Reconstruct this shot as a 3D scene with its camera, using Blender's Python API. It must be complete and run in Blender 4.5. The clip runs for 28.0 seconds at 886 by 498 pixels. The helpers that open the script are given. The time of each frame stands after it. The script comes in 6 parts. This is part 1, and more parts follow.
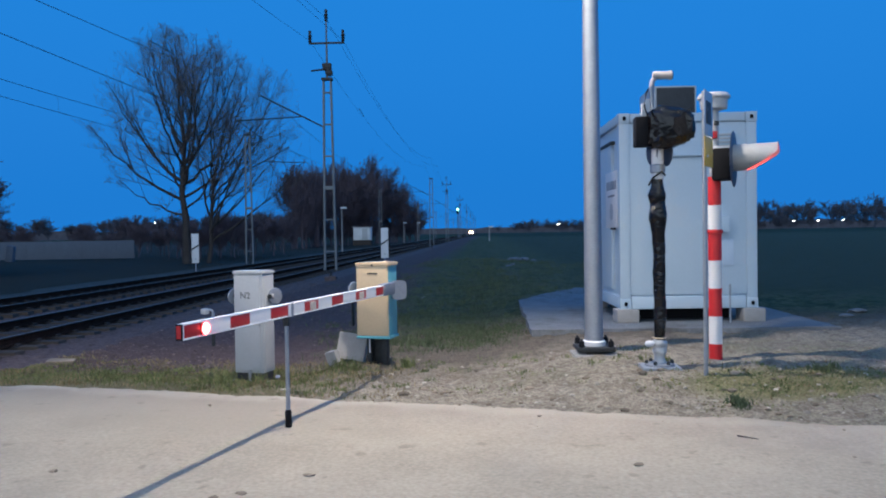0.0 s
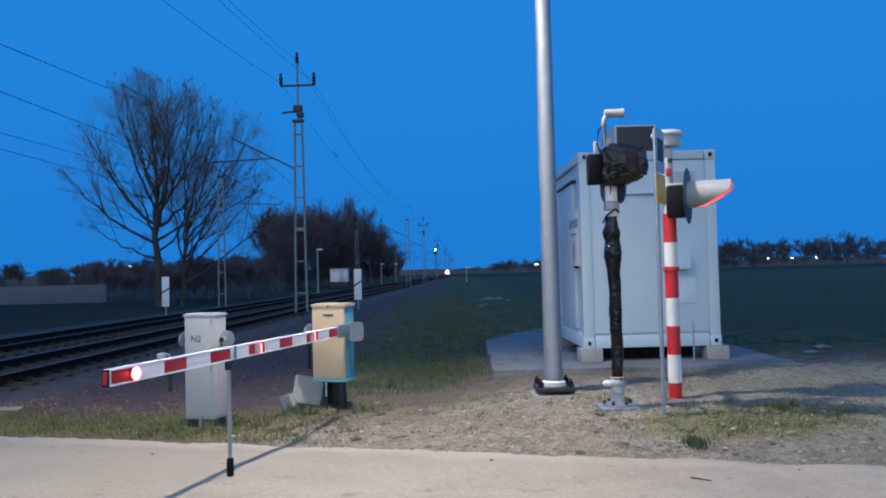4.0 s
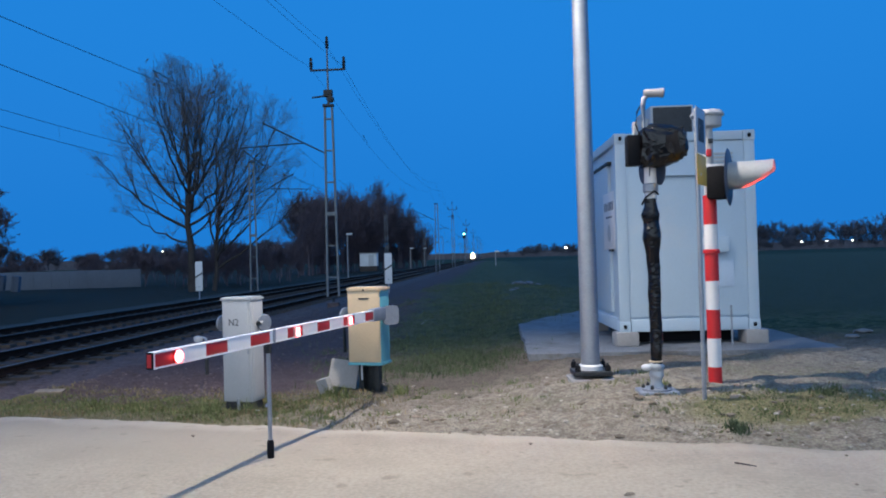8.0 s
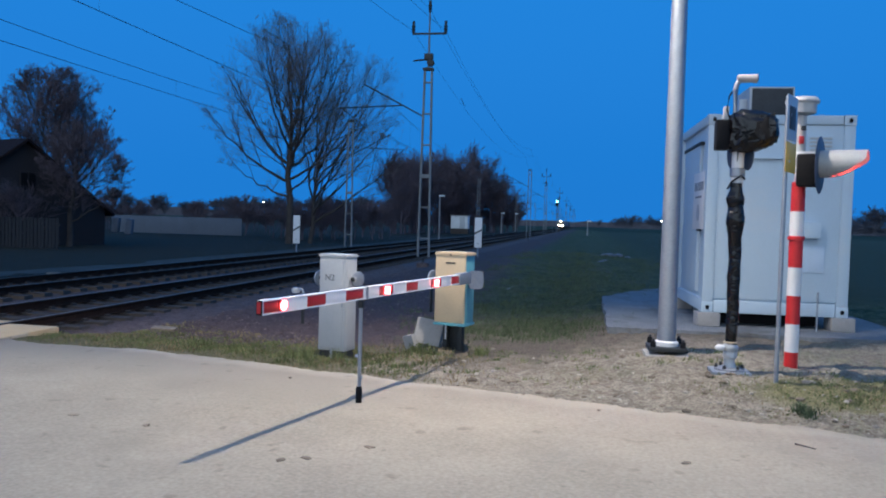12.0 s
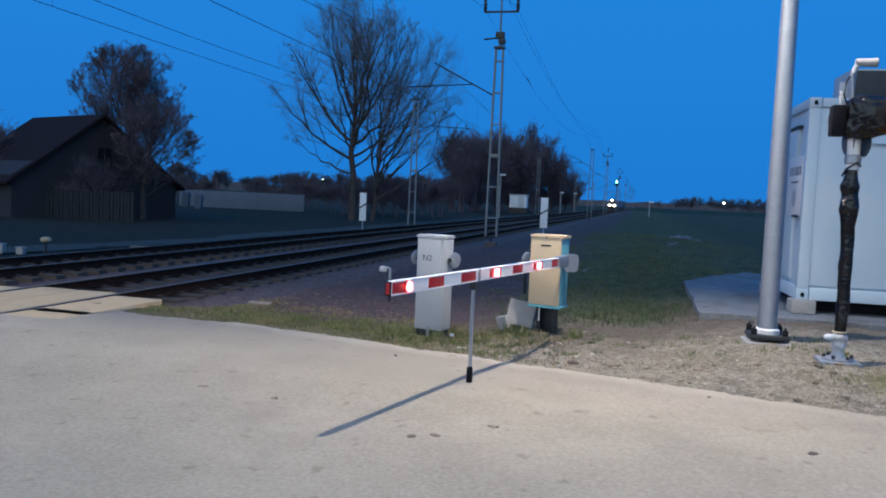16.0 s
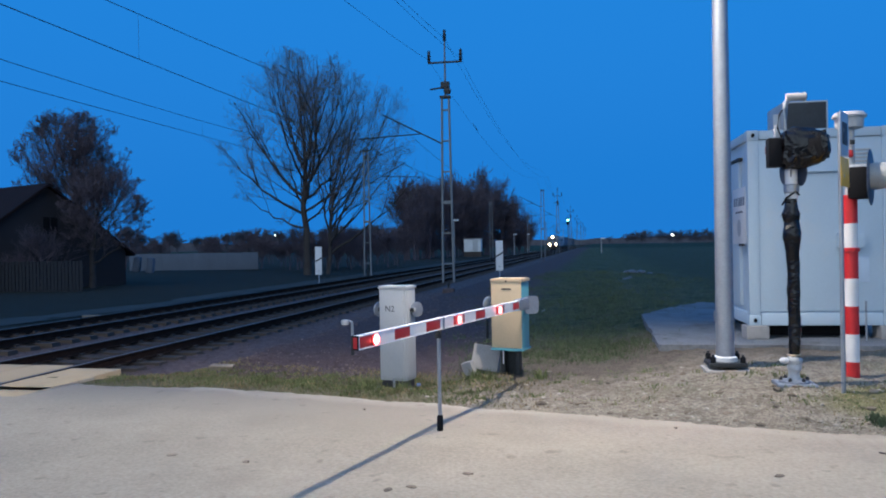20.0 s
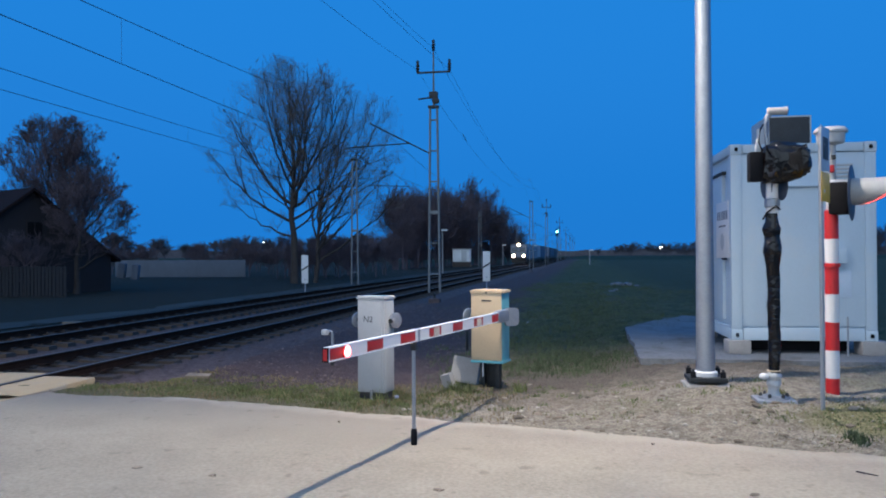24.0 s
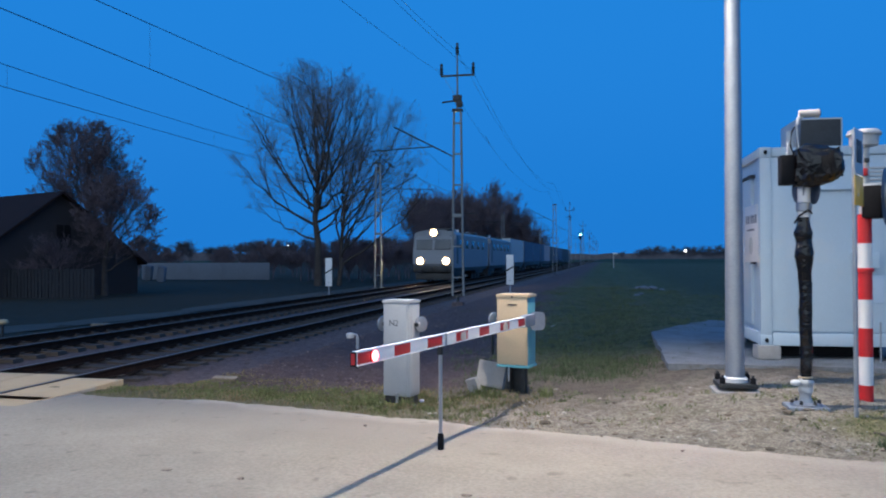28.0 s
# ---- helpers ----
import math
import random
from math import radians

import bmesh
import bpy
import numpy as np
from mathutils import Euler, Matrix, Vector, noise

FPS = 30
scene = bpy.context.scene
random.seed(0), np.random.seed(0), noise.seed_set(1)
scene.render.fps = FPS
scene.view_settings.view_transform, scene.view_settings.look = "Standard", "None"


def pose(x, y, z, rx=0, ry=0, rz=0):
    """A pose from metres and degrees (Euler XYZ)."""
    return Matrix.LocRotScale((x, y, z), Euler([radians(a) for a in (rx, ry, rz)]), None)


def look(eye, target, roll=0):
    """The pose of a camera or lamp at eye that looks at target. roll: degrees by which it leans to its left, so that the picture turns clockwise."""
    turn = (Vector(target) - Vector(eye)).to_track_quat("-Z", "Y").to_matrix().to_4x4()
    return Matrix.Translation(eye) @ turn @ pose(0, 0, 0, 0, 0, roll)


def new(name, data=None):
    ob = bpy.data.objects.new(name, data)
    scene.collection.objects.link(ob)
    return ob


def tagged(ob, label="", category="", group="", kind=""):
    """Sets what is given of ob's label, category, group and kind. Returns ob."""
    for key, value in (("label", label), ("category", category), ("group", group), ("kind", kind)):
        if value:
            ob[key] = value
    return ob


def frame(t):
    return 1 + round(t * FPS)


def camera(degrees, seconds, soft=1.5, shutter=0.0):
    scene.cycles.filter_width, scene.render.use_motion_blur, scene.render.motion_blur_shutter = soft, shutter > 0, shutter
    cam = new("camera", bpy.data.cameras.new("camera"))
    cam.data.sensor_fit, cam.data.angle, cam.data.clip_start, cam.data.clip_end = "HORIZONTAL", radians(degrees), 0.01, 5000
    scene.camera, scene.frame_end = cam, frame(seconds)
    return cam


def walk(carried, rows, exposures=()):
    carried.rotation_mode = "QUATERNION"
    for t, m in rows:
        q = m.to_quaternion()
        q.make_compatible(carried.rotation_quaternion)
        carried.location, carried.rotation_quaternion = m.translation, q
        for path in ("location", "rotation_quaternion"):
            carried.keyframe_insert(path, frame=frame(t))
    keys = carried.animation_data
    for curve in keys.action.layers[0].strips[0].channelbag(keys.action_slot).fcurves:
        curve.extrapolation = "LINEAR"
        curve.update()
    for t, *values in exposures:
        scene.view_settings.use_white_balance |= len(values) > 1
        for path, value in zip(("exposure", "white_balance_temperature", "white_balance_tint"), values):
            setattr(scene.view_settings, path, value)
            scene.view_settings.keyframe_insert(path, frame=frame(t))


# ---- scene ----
cam = camera(59.2, 28.0, 1.9, 0.5)
PATH = [
    (0, (0.315, -0.016, 1.602), (0.271, 1.983, 1.56), -0.9),
    (0.5, (0.335, -0.02, 1.605), (0.326, 1.979, 1.557), -1.3),
    (1, (0.305, 0.013, 1.603), (0.324, 2.013, 1.581), -1.8),
    (1.5, (0.28, 0.036, 1.609), (0.316, 2.035, 1.621), -2.1),
    (2, (0.308, 0.123, 1.621), (0.381, 2.121, 1.65), -2.2),
    (2.5, (0.441, 0.154, 1.606), (0.522, 2.152, 1.66), -1.9),
    (3, (0.505, 0.157, 1.586), (0.558, 2.156, 1.649), -1.2),
    (3.5, (0.556, 0.109, 1.583), (0.573, 2.108, 1.646), -1.3),
    (5.5, (0.58, 0.117, 1.585), (0.59, 2.116, 1.641), -1.7),
    (6, (0.568, 0.134, 1.583), (0.579, 2.134, 1.636), -2.3),
    (6.5, (0.564, 0.133, 1.573), (0.564, 2.133, 1.609), -2.6),
    (7, (0.542, 0.146, 1.576), (0.537, 2.146, 1.602), -2.5),
    (7.5, (0.512, 0.145, 1.572), (0.472, 2.144, 1.596), -1.9),
    (8, (0.492, 0.154, 1.577), (0.43, 2.152, 1.6), -1.6),
    (8.5, (0.473, 0.147, 1.586), (0.396, 2.145, 1.607), -1.4),
    (9, (0.508, 0.101, 1.583), (0.414, 2.099, 1.606), -1.2),
    (9.5, (0.522, 0.043, 1.596), (0.407, 2.039, 1.618), -1.0),
    (10, (0.489, -0.05, 1.604), (0.375, 1.946, 1.628), -1.0),
    (10.5, (0.456, -0.105, 1.658), (0.445, 1.895, 1.678), -1.4),
    (11, (0.486, -0.27, 1.65), (0.498, 1.73, 1.67), -1.4),
    (11.5, (0.542, -0.288, 1.612), (0.392, 1.706, 1.598), 0.3),
    (12, (0.572, -0.281, 1.632), (0.279, 1.696, 1.562), 1.7),
    (12.5, (0.578, -0.306, 1.655), (0.277, 1.669, 1.573), 0.4),
    (14.5, (0.282, -0.322, 1.672), (0.138, 1.671, 1.58), 0.7),
    (15, (0.199, -0.343, 1.659), (-0.088, 1.634, 1.55), 2.5),
    (15.5, (0.118, -0.416, 1.66), (-0.305, 1.534, 1.537), 2.6),
    (16, (0.083, -0.465, 1.662), (-0.345, 1.484, 1.531), 2.5),
    (16.5, (0.072, -0.498, 1.666), (-0.355, 1.452, 1.534), 2.4),
    (17, (0.112, -0.492, 1.698), (-0.306, 1.459, 1.567), 2.3),
    (17.5, (0.123, -0.5, 1.687), (-0.255, 1.461, 1.588), 2.1),
    (18, (0.112, -0.551, 1.684), (-0.232, 1.417, 1.594), 1.2),
    (18.5, (0.103, -0.559, 1.686), (-0.233, 1.411, 1.597), 0.7),
    (19, (0.108, -0.575, 1.702), (-0.223, 1.397, 1.641), 0.0),
    (19.5, (0.117, -0.624, 1.723), (-0.204, 1.35, 1.695), -1.0),
    (20, (0.055, -0.576, 1.69), (-0.265, 1.399, 1.681), -1.0),
    (20.5, (0.073, -0.483, 1.702), (-0.241, 1.492, 1.69), -1.0),
    (21, (0.109, -0.427, 1.706), (-0.184, 1.551, 1.713), -0.7),
    (21.5, (0.134, -0.421, 1.702), (-0.157, 1.558, 1.718), -0.5),
    (23.5, (0.161, -0.452, 1.707), (-0.129, 1.526, 1.723), -0.2),
    (24, (0.155, -0.457, 1.697), (-0.138, 1.522, 1.713), -0.3),
    (24.5, (0.162, -0.471, 1.714), (-0.13, 1.508, 1.729), -0.2),
    (25, (0.176, -0.468, 1.711), (-0.117, 1.511, 1.733), -0.2),
    (25.5, (0.168, -0.468, 1.711), (-0.124, 1.51, 1.735), -0.2),
    (26, (0.161, -0.46, 1.708), (-0.13, 1.518, 1.732), -0.2),
    (26.5, (0.166, -0.461, 1.712), (-0.124, 1.518, 1.737), -0.2),
    (27, (0.159, -0.462, 1.711), (-0.131, 1.517, 1.736), -0.3),
    (27.5, (0.147, -0.454, 1.703), (-0.153, 1.523, 1.728), -0.3),
    (28, (0.113, -0.444, 1.707), (-0.237, 1.525, 1.731), -0.2),
]
walk(cam, [(t, look(eye, target, roll)) for t, eye, target, roll in PATH])
# ---- world, sun and lamps ----
world = bpy.data.worlds.new("dusk_sky")
scene.world = world
world.use_nodes = True
wn, wl = world.node_tree.nodes, world.node_tree.links
sky = wn.new("ShaderNodeTexSky")
sky.sky_type = 'NISHITA'
sky.sun_disc = False
sky.sun_elevation = radians(-3.0)
sky.sun_rotation = radians(200)
# dusk away from the sunset: deep blue, a little dimmer towards the horizon
geo_w = wn.new("ShaderNodeTexCoord")
sep_w = wn.new("ShaderNodeSeparateXYZ")
wl.new(geo_w.outputs["Generated"], sep_w.inputs[0])
rise = wn.new("ShaderNodeMapRange")
rise.interpolation_type = 'SMOOTHSTEP'
for i, v in enumerate((-0.02, 0.30)):
    rise.inputs[i + 1].default_value = v
wl.new(sep_w.outputs[2], rise.inputs[0])
blue = wn.new("ShaderNodeMixRGB")
blue.inputs[1].default_value = (0.0140, 0.212, 0.690, 1)
blue.inputs[2].default_value = (0.0125, 0.238, 0.755, 1)
wl.new(rise.outputs[0], blue.inputs[0])
# the afterglow of the set sun, behind the road
west = wn.new("ShaderNodeMapRange")
west.interpolation_type = 'SMOOTHSTEP'
for i, v in enumerate((-0.05, -0.95)):
    west.inputs[i + 1].default_value = v
wl.new(sep_w.outputs[1], west.inputs[0])
afterglow = wn.new("ShaderNodeMixRGB")
afterglow.inputs[2].default_value = (0.60, 0.74, 0.92, 1)
wl.new(west.outputs[0], afterglow.inputs[0])
wl.new(blue.outputs[0], afterglow.inputs[1])
sky_tint = wn.new("ShaderNodeMixRGB")
sky_tint.inputs[0].default_value = 0.94
wl.new(sky.outputs[0], sky_tint.inputs[1])
wl.new(afterglow.outputs[0], sky_tint.inputs[2])
wl.new(sky_tint.outputs[0], wn["Background"].inputs[0])
wn["Background"].inputs[1].default_value = 1.0

glow = bpy.data.lights.new("afterglow", 'SUN')
glow.energy, glow.angle, glow.color = 0.60, radians(60), (0.60, 0.80, 1.0)
glow_ob = new("afterglow", glow)
glow_ob.matrix_world = look((0, 0, 40), (3, 16, 32))

lamp_data = bpy.data.lights.new("street_lamp_light", 'SPOT')
lamp_data.spot_size, lamp_data.spot_blend, lamp_data.shadow_soft_size = radians(156), 0.55, 0.09
lamp_data.energy, lamp_data.color = 2520, (1.0, 0.89, 0.76)
lamp_ob = new("street_lamp_light", lamp_data)
LAMP = Vector((0.05, 7.9, 6.6))
lamp_ob.matrix_world = look(LAMP, LAMP + Vector((-0.06, -0.50, -1)))
# an unseen lamp, added beyond the line to warm and brighten the crossing
lamp_added_data = bpy.data.lights.new("street_lamp_light", 'SPOT')
lamp_added_data.spot_size, lamp_added_data.spot_blend, lamp_added_data.shadow_soft_size = radians(150), 0.4, 0.12
lamp_added_data.energy, lamp_added_data.color = 2900, (1.0, 0.84, 0.66)
LAMP_ADDED = Vector((-15.0, 5.0, 7.2))
lamp_added_ob = new("street_lamp_light", lamp_added_data)
lamp_added_ob.matrix_world = look(LAMP_ADDED, LAMP_ADDED + Vector((0.55, -0.05, -1)))
scene.view_settings.exposure = 0.0

# ---- plan ----
HEADING = 1.95                       # the tracks' bearing, degrees to the right of +y
KT = math.tan(radians(HEADING))
NEAR_TRACK, FAR_TRACK = -8.22, -11.95  # track centres at y = 0
def road_edge(x):
    """The y of the road's far edge at x."""
    return 7.28 - 0.27 * x if x > -4 else 8.36 + 0.06 * (-4 - x)


def smooth(a, b, v):
    t = min(1.0, max(0.0, (v - a) / (b - a)))
    return t * t * (3 - 2 * t)


def ground_z(x, y):
    """The lie of the land."""
    u = x - KT * y
    z = 0.20 * smooth(0.2, 2.0, x) * smooth(-0.1, 1.3, y - road_edge(x))
    z -= 0.11 * smooth(0.3, 1.2, y - road_edge(x)) * smooth(-5.5, -4.2, x) * (1 - smooth(-1.9, -0.9, x))
    z -= 0.42 * smooth(-5.2, -6.6, u) * smooth(0.3, 2.2, y - road_edge(x))
    z -= 0.30 * smooth(-15.5, -19, u) * smooth(12, 30, y)
    z -= 0.25 * smooth(18, 40, y) * smooth(1, 8, u)
    z += 0.35 * math.exp(-((u + 1.6) / 2.2) ** 2) * smooth(14, 30, y) * (1 - smooth(150, 300, y))
    near = 1 - smooth(40, 80, math.hypot(x, y))
    off = smooth(0.0, 0.5, y - road_edge(x))
    if near > 0:
        z += near * off * (0.035 * noise.noise((x * 1.3, y * 1.3, 0)) + 0.040 * noise.noise((x * 4.1, y * 4.1, 3)) + 0.024 * noise.noise((x * 9, y * 9, 7)) - 0.05 * max(0, noise.noise((x * 5.3, y * 6.5, 21)) - 0.22))
    z -= 0.03 * (1 - off)
    return z


# ---- materials ----
def mat(name, base, rough=0.7, metal=0.0, vary=0.25, scale=6.0, fine=60.0, bump=0.3, bump_dist=0.004, spec=0.5, stain=None, stain_amount=0.0, stain_scale=2.0, island=0.0):
    """A surface: two scales of colour variation, optional stains of a second colour, fine relief."""
    m = bpy.data.materials.new(name)
    m.use_nodes = True
    n, l = m.node_tree.nodes, m.node_tree.links
    b = n["Principled BSDF"]
    tc = n.new("ShaderNodeTexCoord")
    n1 = n.new("ShaderNodeTexNoise"); n1.inputs["Scale"].default_value = scale; n1.inputs["Detail"].default_value = 5
    n2 = n.new("ShaderNodeTexNoise"); n2.inputs["Scale"].default_value = fine; n2.inputs["Detail"].default_value = 3
    l.new(tc.outputs["Object"], n1.inputs["Vector"]); l.new(tc.outputs["Object"], n2.inputs["Vector"])
    mul = n.new("ShaderNodeMath"); mul.operation = 'ADD'
    l.new(n1.outputs["Fac"], mul.inputs[0]); l.new(n2.outputs["Fac"], mul.inputs[1])
    mr = n.new("ShaderNodeMapRange")
    mr.inputs[1].default_value, mr.inputs[2].default_value = 0.6, 1.4
    mr.inputs[3].default_value, mr.inputs[4].default_value = 1 - vary, 1 + vary
    l.new(mul.outputs[0], mr.inputs[0])
    mix = n.new("ShaderNodeMixRGB"); mix.blend_type = 'MULTIPLY'; mix.inputs[0].default_value = 1
    mix.inputs[1].default_value = (*base, 1)
    l.new(mr.outputs[0], mix.inputs[2])
    out = mix.outputs[0]
    if stain:
        n3 = n.new("ShaderNodeTexNoise"); n3.inputs["Scale"].default_value = stain_scale; n3.inputs["Detail"].default_value = 7; n3.inputs["Roughness"].default_value = 0.65
        l.new(tc.outputs["Object"], n3.inputs["Vector"])
        rp = n.new("ShaderNodeMapRange"); rp.inputs[1].default_value, rp.inputs[2].default_value = 0.52, 0.68
        rp.inputs[3].default_value, rp.inputs[4].default_value = 0, stain_amount
        l.new(n3.outputs["Fac"], rp.inputs[0])
        mx = n.new("ShaderNodeMixRGB"); mx.inputs[2].default_value = (*stain, 1)
        l.new(rp.outputs[0], mx.inputs[0]); l.new(out, mx.inputs[1])
        out = mx.outputs[0]
    if island:
        geo = n.new("ShaderNodeNewGeometry")
        ir = n.new("ShaderNodeMapRange"); ir.inputs[3].default_value, ir.inputs[4].default_value = 1 - island, 1 + island
        l.new(geo.outputs["Random Per Island"], ir.inputs[0])
        mi = n.new("ShaderNodeMixRGB"); mi.blend_type = 'MULTIPLY'; mi.inputs[0].default_value = 1
        l.new(out, mi.inputs[1]); l.new(ir.outputs[0], mi.inputs[2])
        out = mi.outputs[0]
    l.new(out, b.inputs["Base Color"])
    b.inputs["Roughness"].default_value, b.inputs["Metallic"].default_value = rough, metal
    b.inputs["Specular IOR Level"].default_value = spec
    rr = n.new("ShaderNodeMapRange"); rr.inputs[3].default_value, rr.inputs[4].default_value = max(0.02, rough - 0.12), min(1, rough + 0.12)
    l.new(n1.outputs["Fac"], rr.inputs[0]); l.new(rr.outputs[0], b.inputs["Roughness"])
    if bump:
        bp = n.new("ShaderNodeBump"); bp.inputs["Strength"].default_value = bump; bp.inputs["Distance"].default_value = bump_dist
        l.new(n2.outputs["Fac"], bp.inputs["Height"]); l.new(bp.outputs[0], b.inputs["Normal"])
    return m


def glowing(name, colour, strength, base=(0.8, 0.8, 0.8)):
    m = bpy.data.materials.new(name)
    m.use_nodes = True
    b = m.node_tree.nodes["Principled BSDF"]
    b.inputs["Base Color"].default_value = (*base, 1)
    b.inputs["Emission Color"].default_value = (*colour, 1)
    b.inputs["Emission Strength"].default_value = strength
    return m


M_ROAD = mat("dusty_asphalt", (0.358, 0.308, 0.240), 0.92, vary=0.26, scale=0.8, fine=34, bump=0.8, bump_dist=0.008, stain=(0.265, 0.230, 0.185), stain_amount=0.55, stain_scale=0.55, spec=0.2)
M_CONC = mat("concrete", (0.30, 0.295, 0.295), 0.85, vary=0.18, scale=3, fine=70, stain=(0.22, 0.21, 0.2), stain_amount=0.5, spec=0.3)
M_CONC_PALE = mat("pale_concrete_panel", (0.46, 0.345, 0.21), 0.85, vary=0.15, scale=2, fine=60, stain=(0.3, 0.27, 0.24), stain_amount=0.5, spec=0.3)
M_SLEEPER = mat("stained_sleeper_concrete", (0.060, 0.052, 0.048), 0.95, vary=0.25, scale=4, fine=50, stain=(0.035, 0.027, 0.024), stain_amount=0.85, stain_scale=3, spec=0.15)
M_BALLAST = mat("ballast_stone", (0.150, 0.114, 0.116), 0.95, vary=0.5, scale=9, fine=28, bump=1.0, bump_dist=0.05, island=0.45, spec=0.2)
M_RAIL = mat("rusty_rail_side", (0.03, 0.02, 0.017), 0.9, vary=0.3, scale=6, fine=40, spec=0.0)
M_RAILHEAD = mat("polished_rail_head", (0.10, 0.092, 0.088), 0.50, 0.35, vary=0.2, scale=4, fine=30, bump=0.05, spec=0.3)
M_GALV = mat("galvanised_steel", (0.32, 0.35, 0.40), 0.46, 0.7, vary=0.12, scale=9, fine=40, bump=0.06, stain=(0.36, 0.37, 0.38), stain_amount=0.5, stain_scale=6)
M_MAST = mat("painted_mast_steel", (0.17, 0.185, 0.195), 0.6, 0.3, vary=0.15, scale=3, fine=20, bump=0.1, stain=(0.16, 0.11, 0.08), stain_amount=0.5)
M_DARK = mat("dark_steel", (0.035, 0.037, 0.04), 0.55, 0.4, vary=0.3, scale=8, fine=50, bump=0.1)
M_BLACK = mat("black_plastic", (0.009, 0.009, 0.011), 0.65, 0.0, vary=0.3, scale=8, fine=50, bump=0.1, spec=0.12)
M_FOIL = mat("black_wrapping_foil", (0.004, 0.0032, 0.0042), 0.13, 0.0, vary=0.3, scale=14, fine=11, bump=0.8, bump_dist=0.03, spec=0.45)
M_WHITE = mat("white_paint", (0.65, 0.65, 0.67), 0.4, vary=0.05, scale=4, fine=50, bump=0.05, stain=(0.55, 0.53, 0.49), stain_amount=0.35, stain_scale=3)
M_BOOMWHITE = mat("white_reflective_sheet", (0.84, 0.83, 0.83), 0.35, vary=0.04, scale=4, fine=50, bump=0.03, stain=(0.66, 0.63, 0.6), stain_amount=0.3, stain_scale=3)
M_RED = mat("red_paint", (0.50, 0.018, 0.022), 0.4, vary=0.1, scale=4, fine=50, bump=0.05, stain=(0.30, 0.02, 0.02), stain_amount=0.4)
M_CONT = mat("container_white_paint", (0.41, 0.515, 0.61), 0.42, vary=0.05, scale=1.5, fine=40, bump=0.06, stain=(0.50, 0.53, 0.56), stain_amount=0.45, stain_scale=1.4)
M_GREYBOX = mat("light_grey_sheet_steel", (0.41, 0.425, 0.445), 0.45, 0.1, vary=0.07, scale=4, fine=60, bump=0.05, stain=(0.36, 0.36, 0.35), stain_amount=0.4, stain_scale=3)
M_HOOD = mat("pale_grey_hood_paint", (0.34, 0.345, 0.35), 0.5, 0.1, vary=0.1, scale=5, fine=60, bump=0.05, stain=(0.24, 0.24, 0.24), stain_amount=0.4, stain_scale=5)
M_YELLOW = mat("cream_yellow_paint", (0.53, 0.41, 0.275), 0.45, vary=0.08, scale=4, fine=60, bump=0.05, stain=(0.45, 0.34, 0.2), stain_amount=0.35, stain_scale=4)
M_TEAL = mat("teal_blue_paint", (0.10, 0.33, 0.40), 0.5, vary=0.15, scale=5, fine=60, bump=0.05, stain=(0.10, 0.14, 0.15), stain_amount=0.4)
M_SIGNYEL = mat("ochre_sign_plate", (0.62, 0.36, 0.04), 0.45, vary=0.08, bump=0.03)
M_SIGNBLUE = mat("grey_sign_back", (0.42, 0.45, 0.48), 0.4, 0.4, vary=0.1, bump=0.03)
M_FADED = mat("faded_print", (0.16, 0.17, 0.20), 0.6, vary=0.2, bump=0)
M_DISC = mat("dark_blue_background_disc", (0.05, 0.07, 0.11), 0.5, vary=0.2, bump=0.05)
M_INK = mat("black_ink", (0.03, 0.03, 0.035), 0.6, vary=0.2, bump=0)
M_BARK = mat("bark", (0.062, 0.054, 0.052), 0.95, vary=0.35, scale=2, fine=20, bump=0.8, bump_dist=0.03, spec=0.15)
M_TWIG = mat("bare_twigs", (0.16, 0.14, 0.135), 0.95, vary=0.3, scale=2, fine=10, bump=0, spec=0.1)
# bluish-grey base colour stands in for the haze over far trees
M_HAZEWOOD = mat("hazy_far_woods", (0.105, 0.105, 0.125), 0.95, vary=0.3, scale=0.2, fine=1, bump=0, spec=0.0)
M_DARKTWIG = mat("dark_bare_twigs", (0.125, 0.098, 0.112), 0.95, vary=0.35, scale=1, fine=6, bump=0, spec=0.1)
M_GRASS = mat("grass_blades", (0.135, 0.155, 0.066), 0.8, vary=0.35, scale=2, fine=9, bump=0, island=0.4, spec=0.2)
M_FIELDGRASS = mat("dull_field_grass", (0.088, 0.112, 0.064), 0.9, vary=0.35, scale=2, fine=9, bump=0, island=0.35, spec=0.1)
M_DRYGRASS = mat("dry_grass_blades", (0.215, 0.170, 0.095), 0.85, vary=0.3, scale=2, fine=9, bump=0, island=0.4, spec=0.2)
M_CLOD = mat("earth_clods", (0.225, 0.185, 0.145), 0.95, vary=0.3, scale=12, fine=60, island=0.4, spec=0.1)
M_FENCE = mat("weathered_concrete_fence", (0.105, 0.128, 0.165), 0.9, vary=0.15, scale=0.5, fine=9)
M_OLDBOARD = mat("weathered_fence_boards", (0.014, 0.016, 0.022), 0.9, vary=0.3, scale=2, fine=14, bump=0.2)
M_GRAVEL = mat("pale_gravel_path", (0.062, 0.060, 0.054), 0.95, vary=0.35, scale=1, fine=16, spec=0.15)
M_SLAB = mat("weathered_slab", (0.155, 0.168, 0.185), 0.92, vary=0.3, scale=2.2, fine=24, bump=0.8, bump_dist=0.02, stain=(0.095, 0.09, 0.085), stain_amount=0.9, stain_scale=1.7, spec=0.2)
M_STONE = mat("loose_stones", (0.36, 0.325, 0.275), 0.9, vary=0.3, scale=12, fine=60, island=0.35, spec=0.2)
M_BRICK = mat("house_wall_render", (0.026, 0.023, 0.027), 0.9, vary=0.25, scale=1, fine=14)
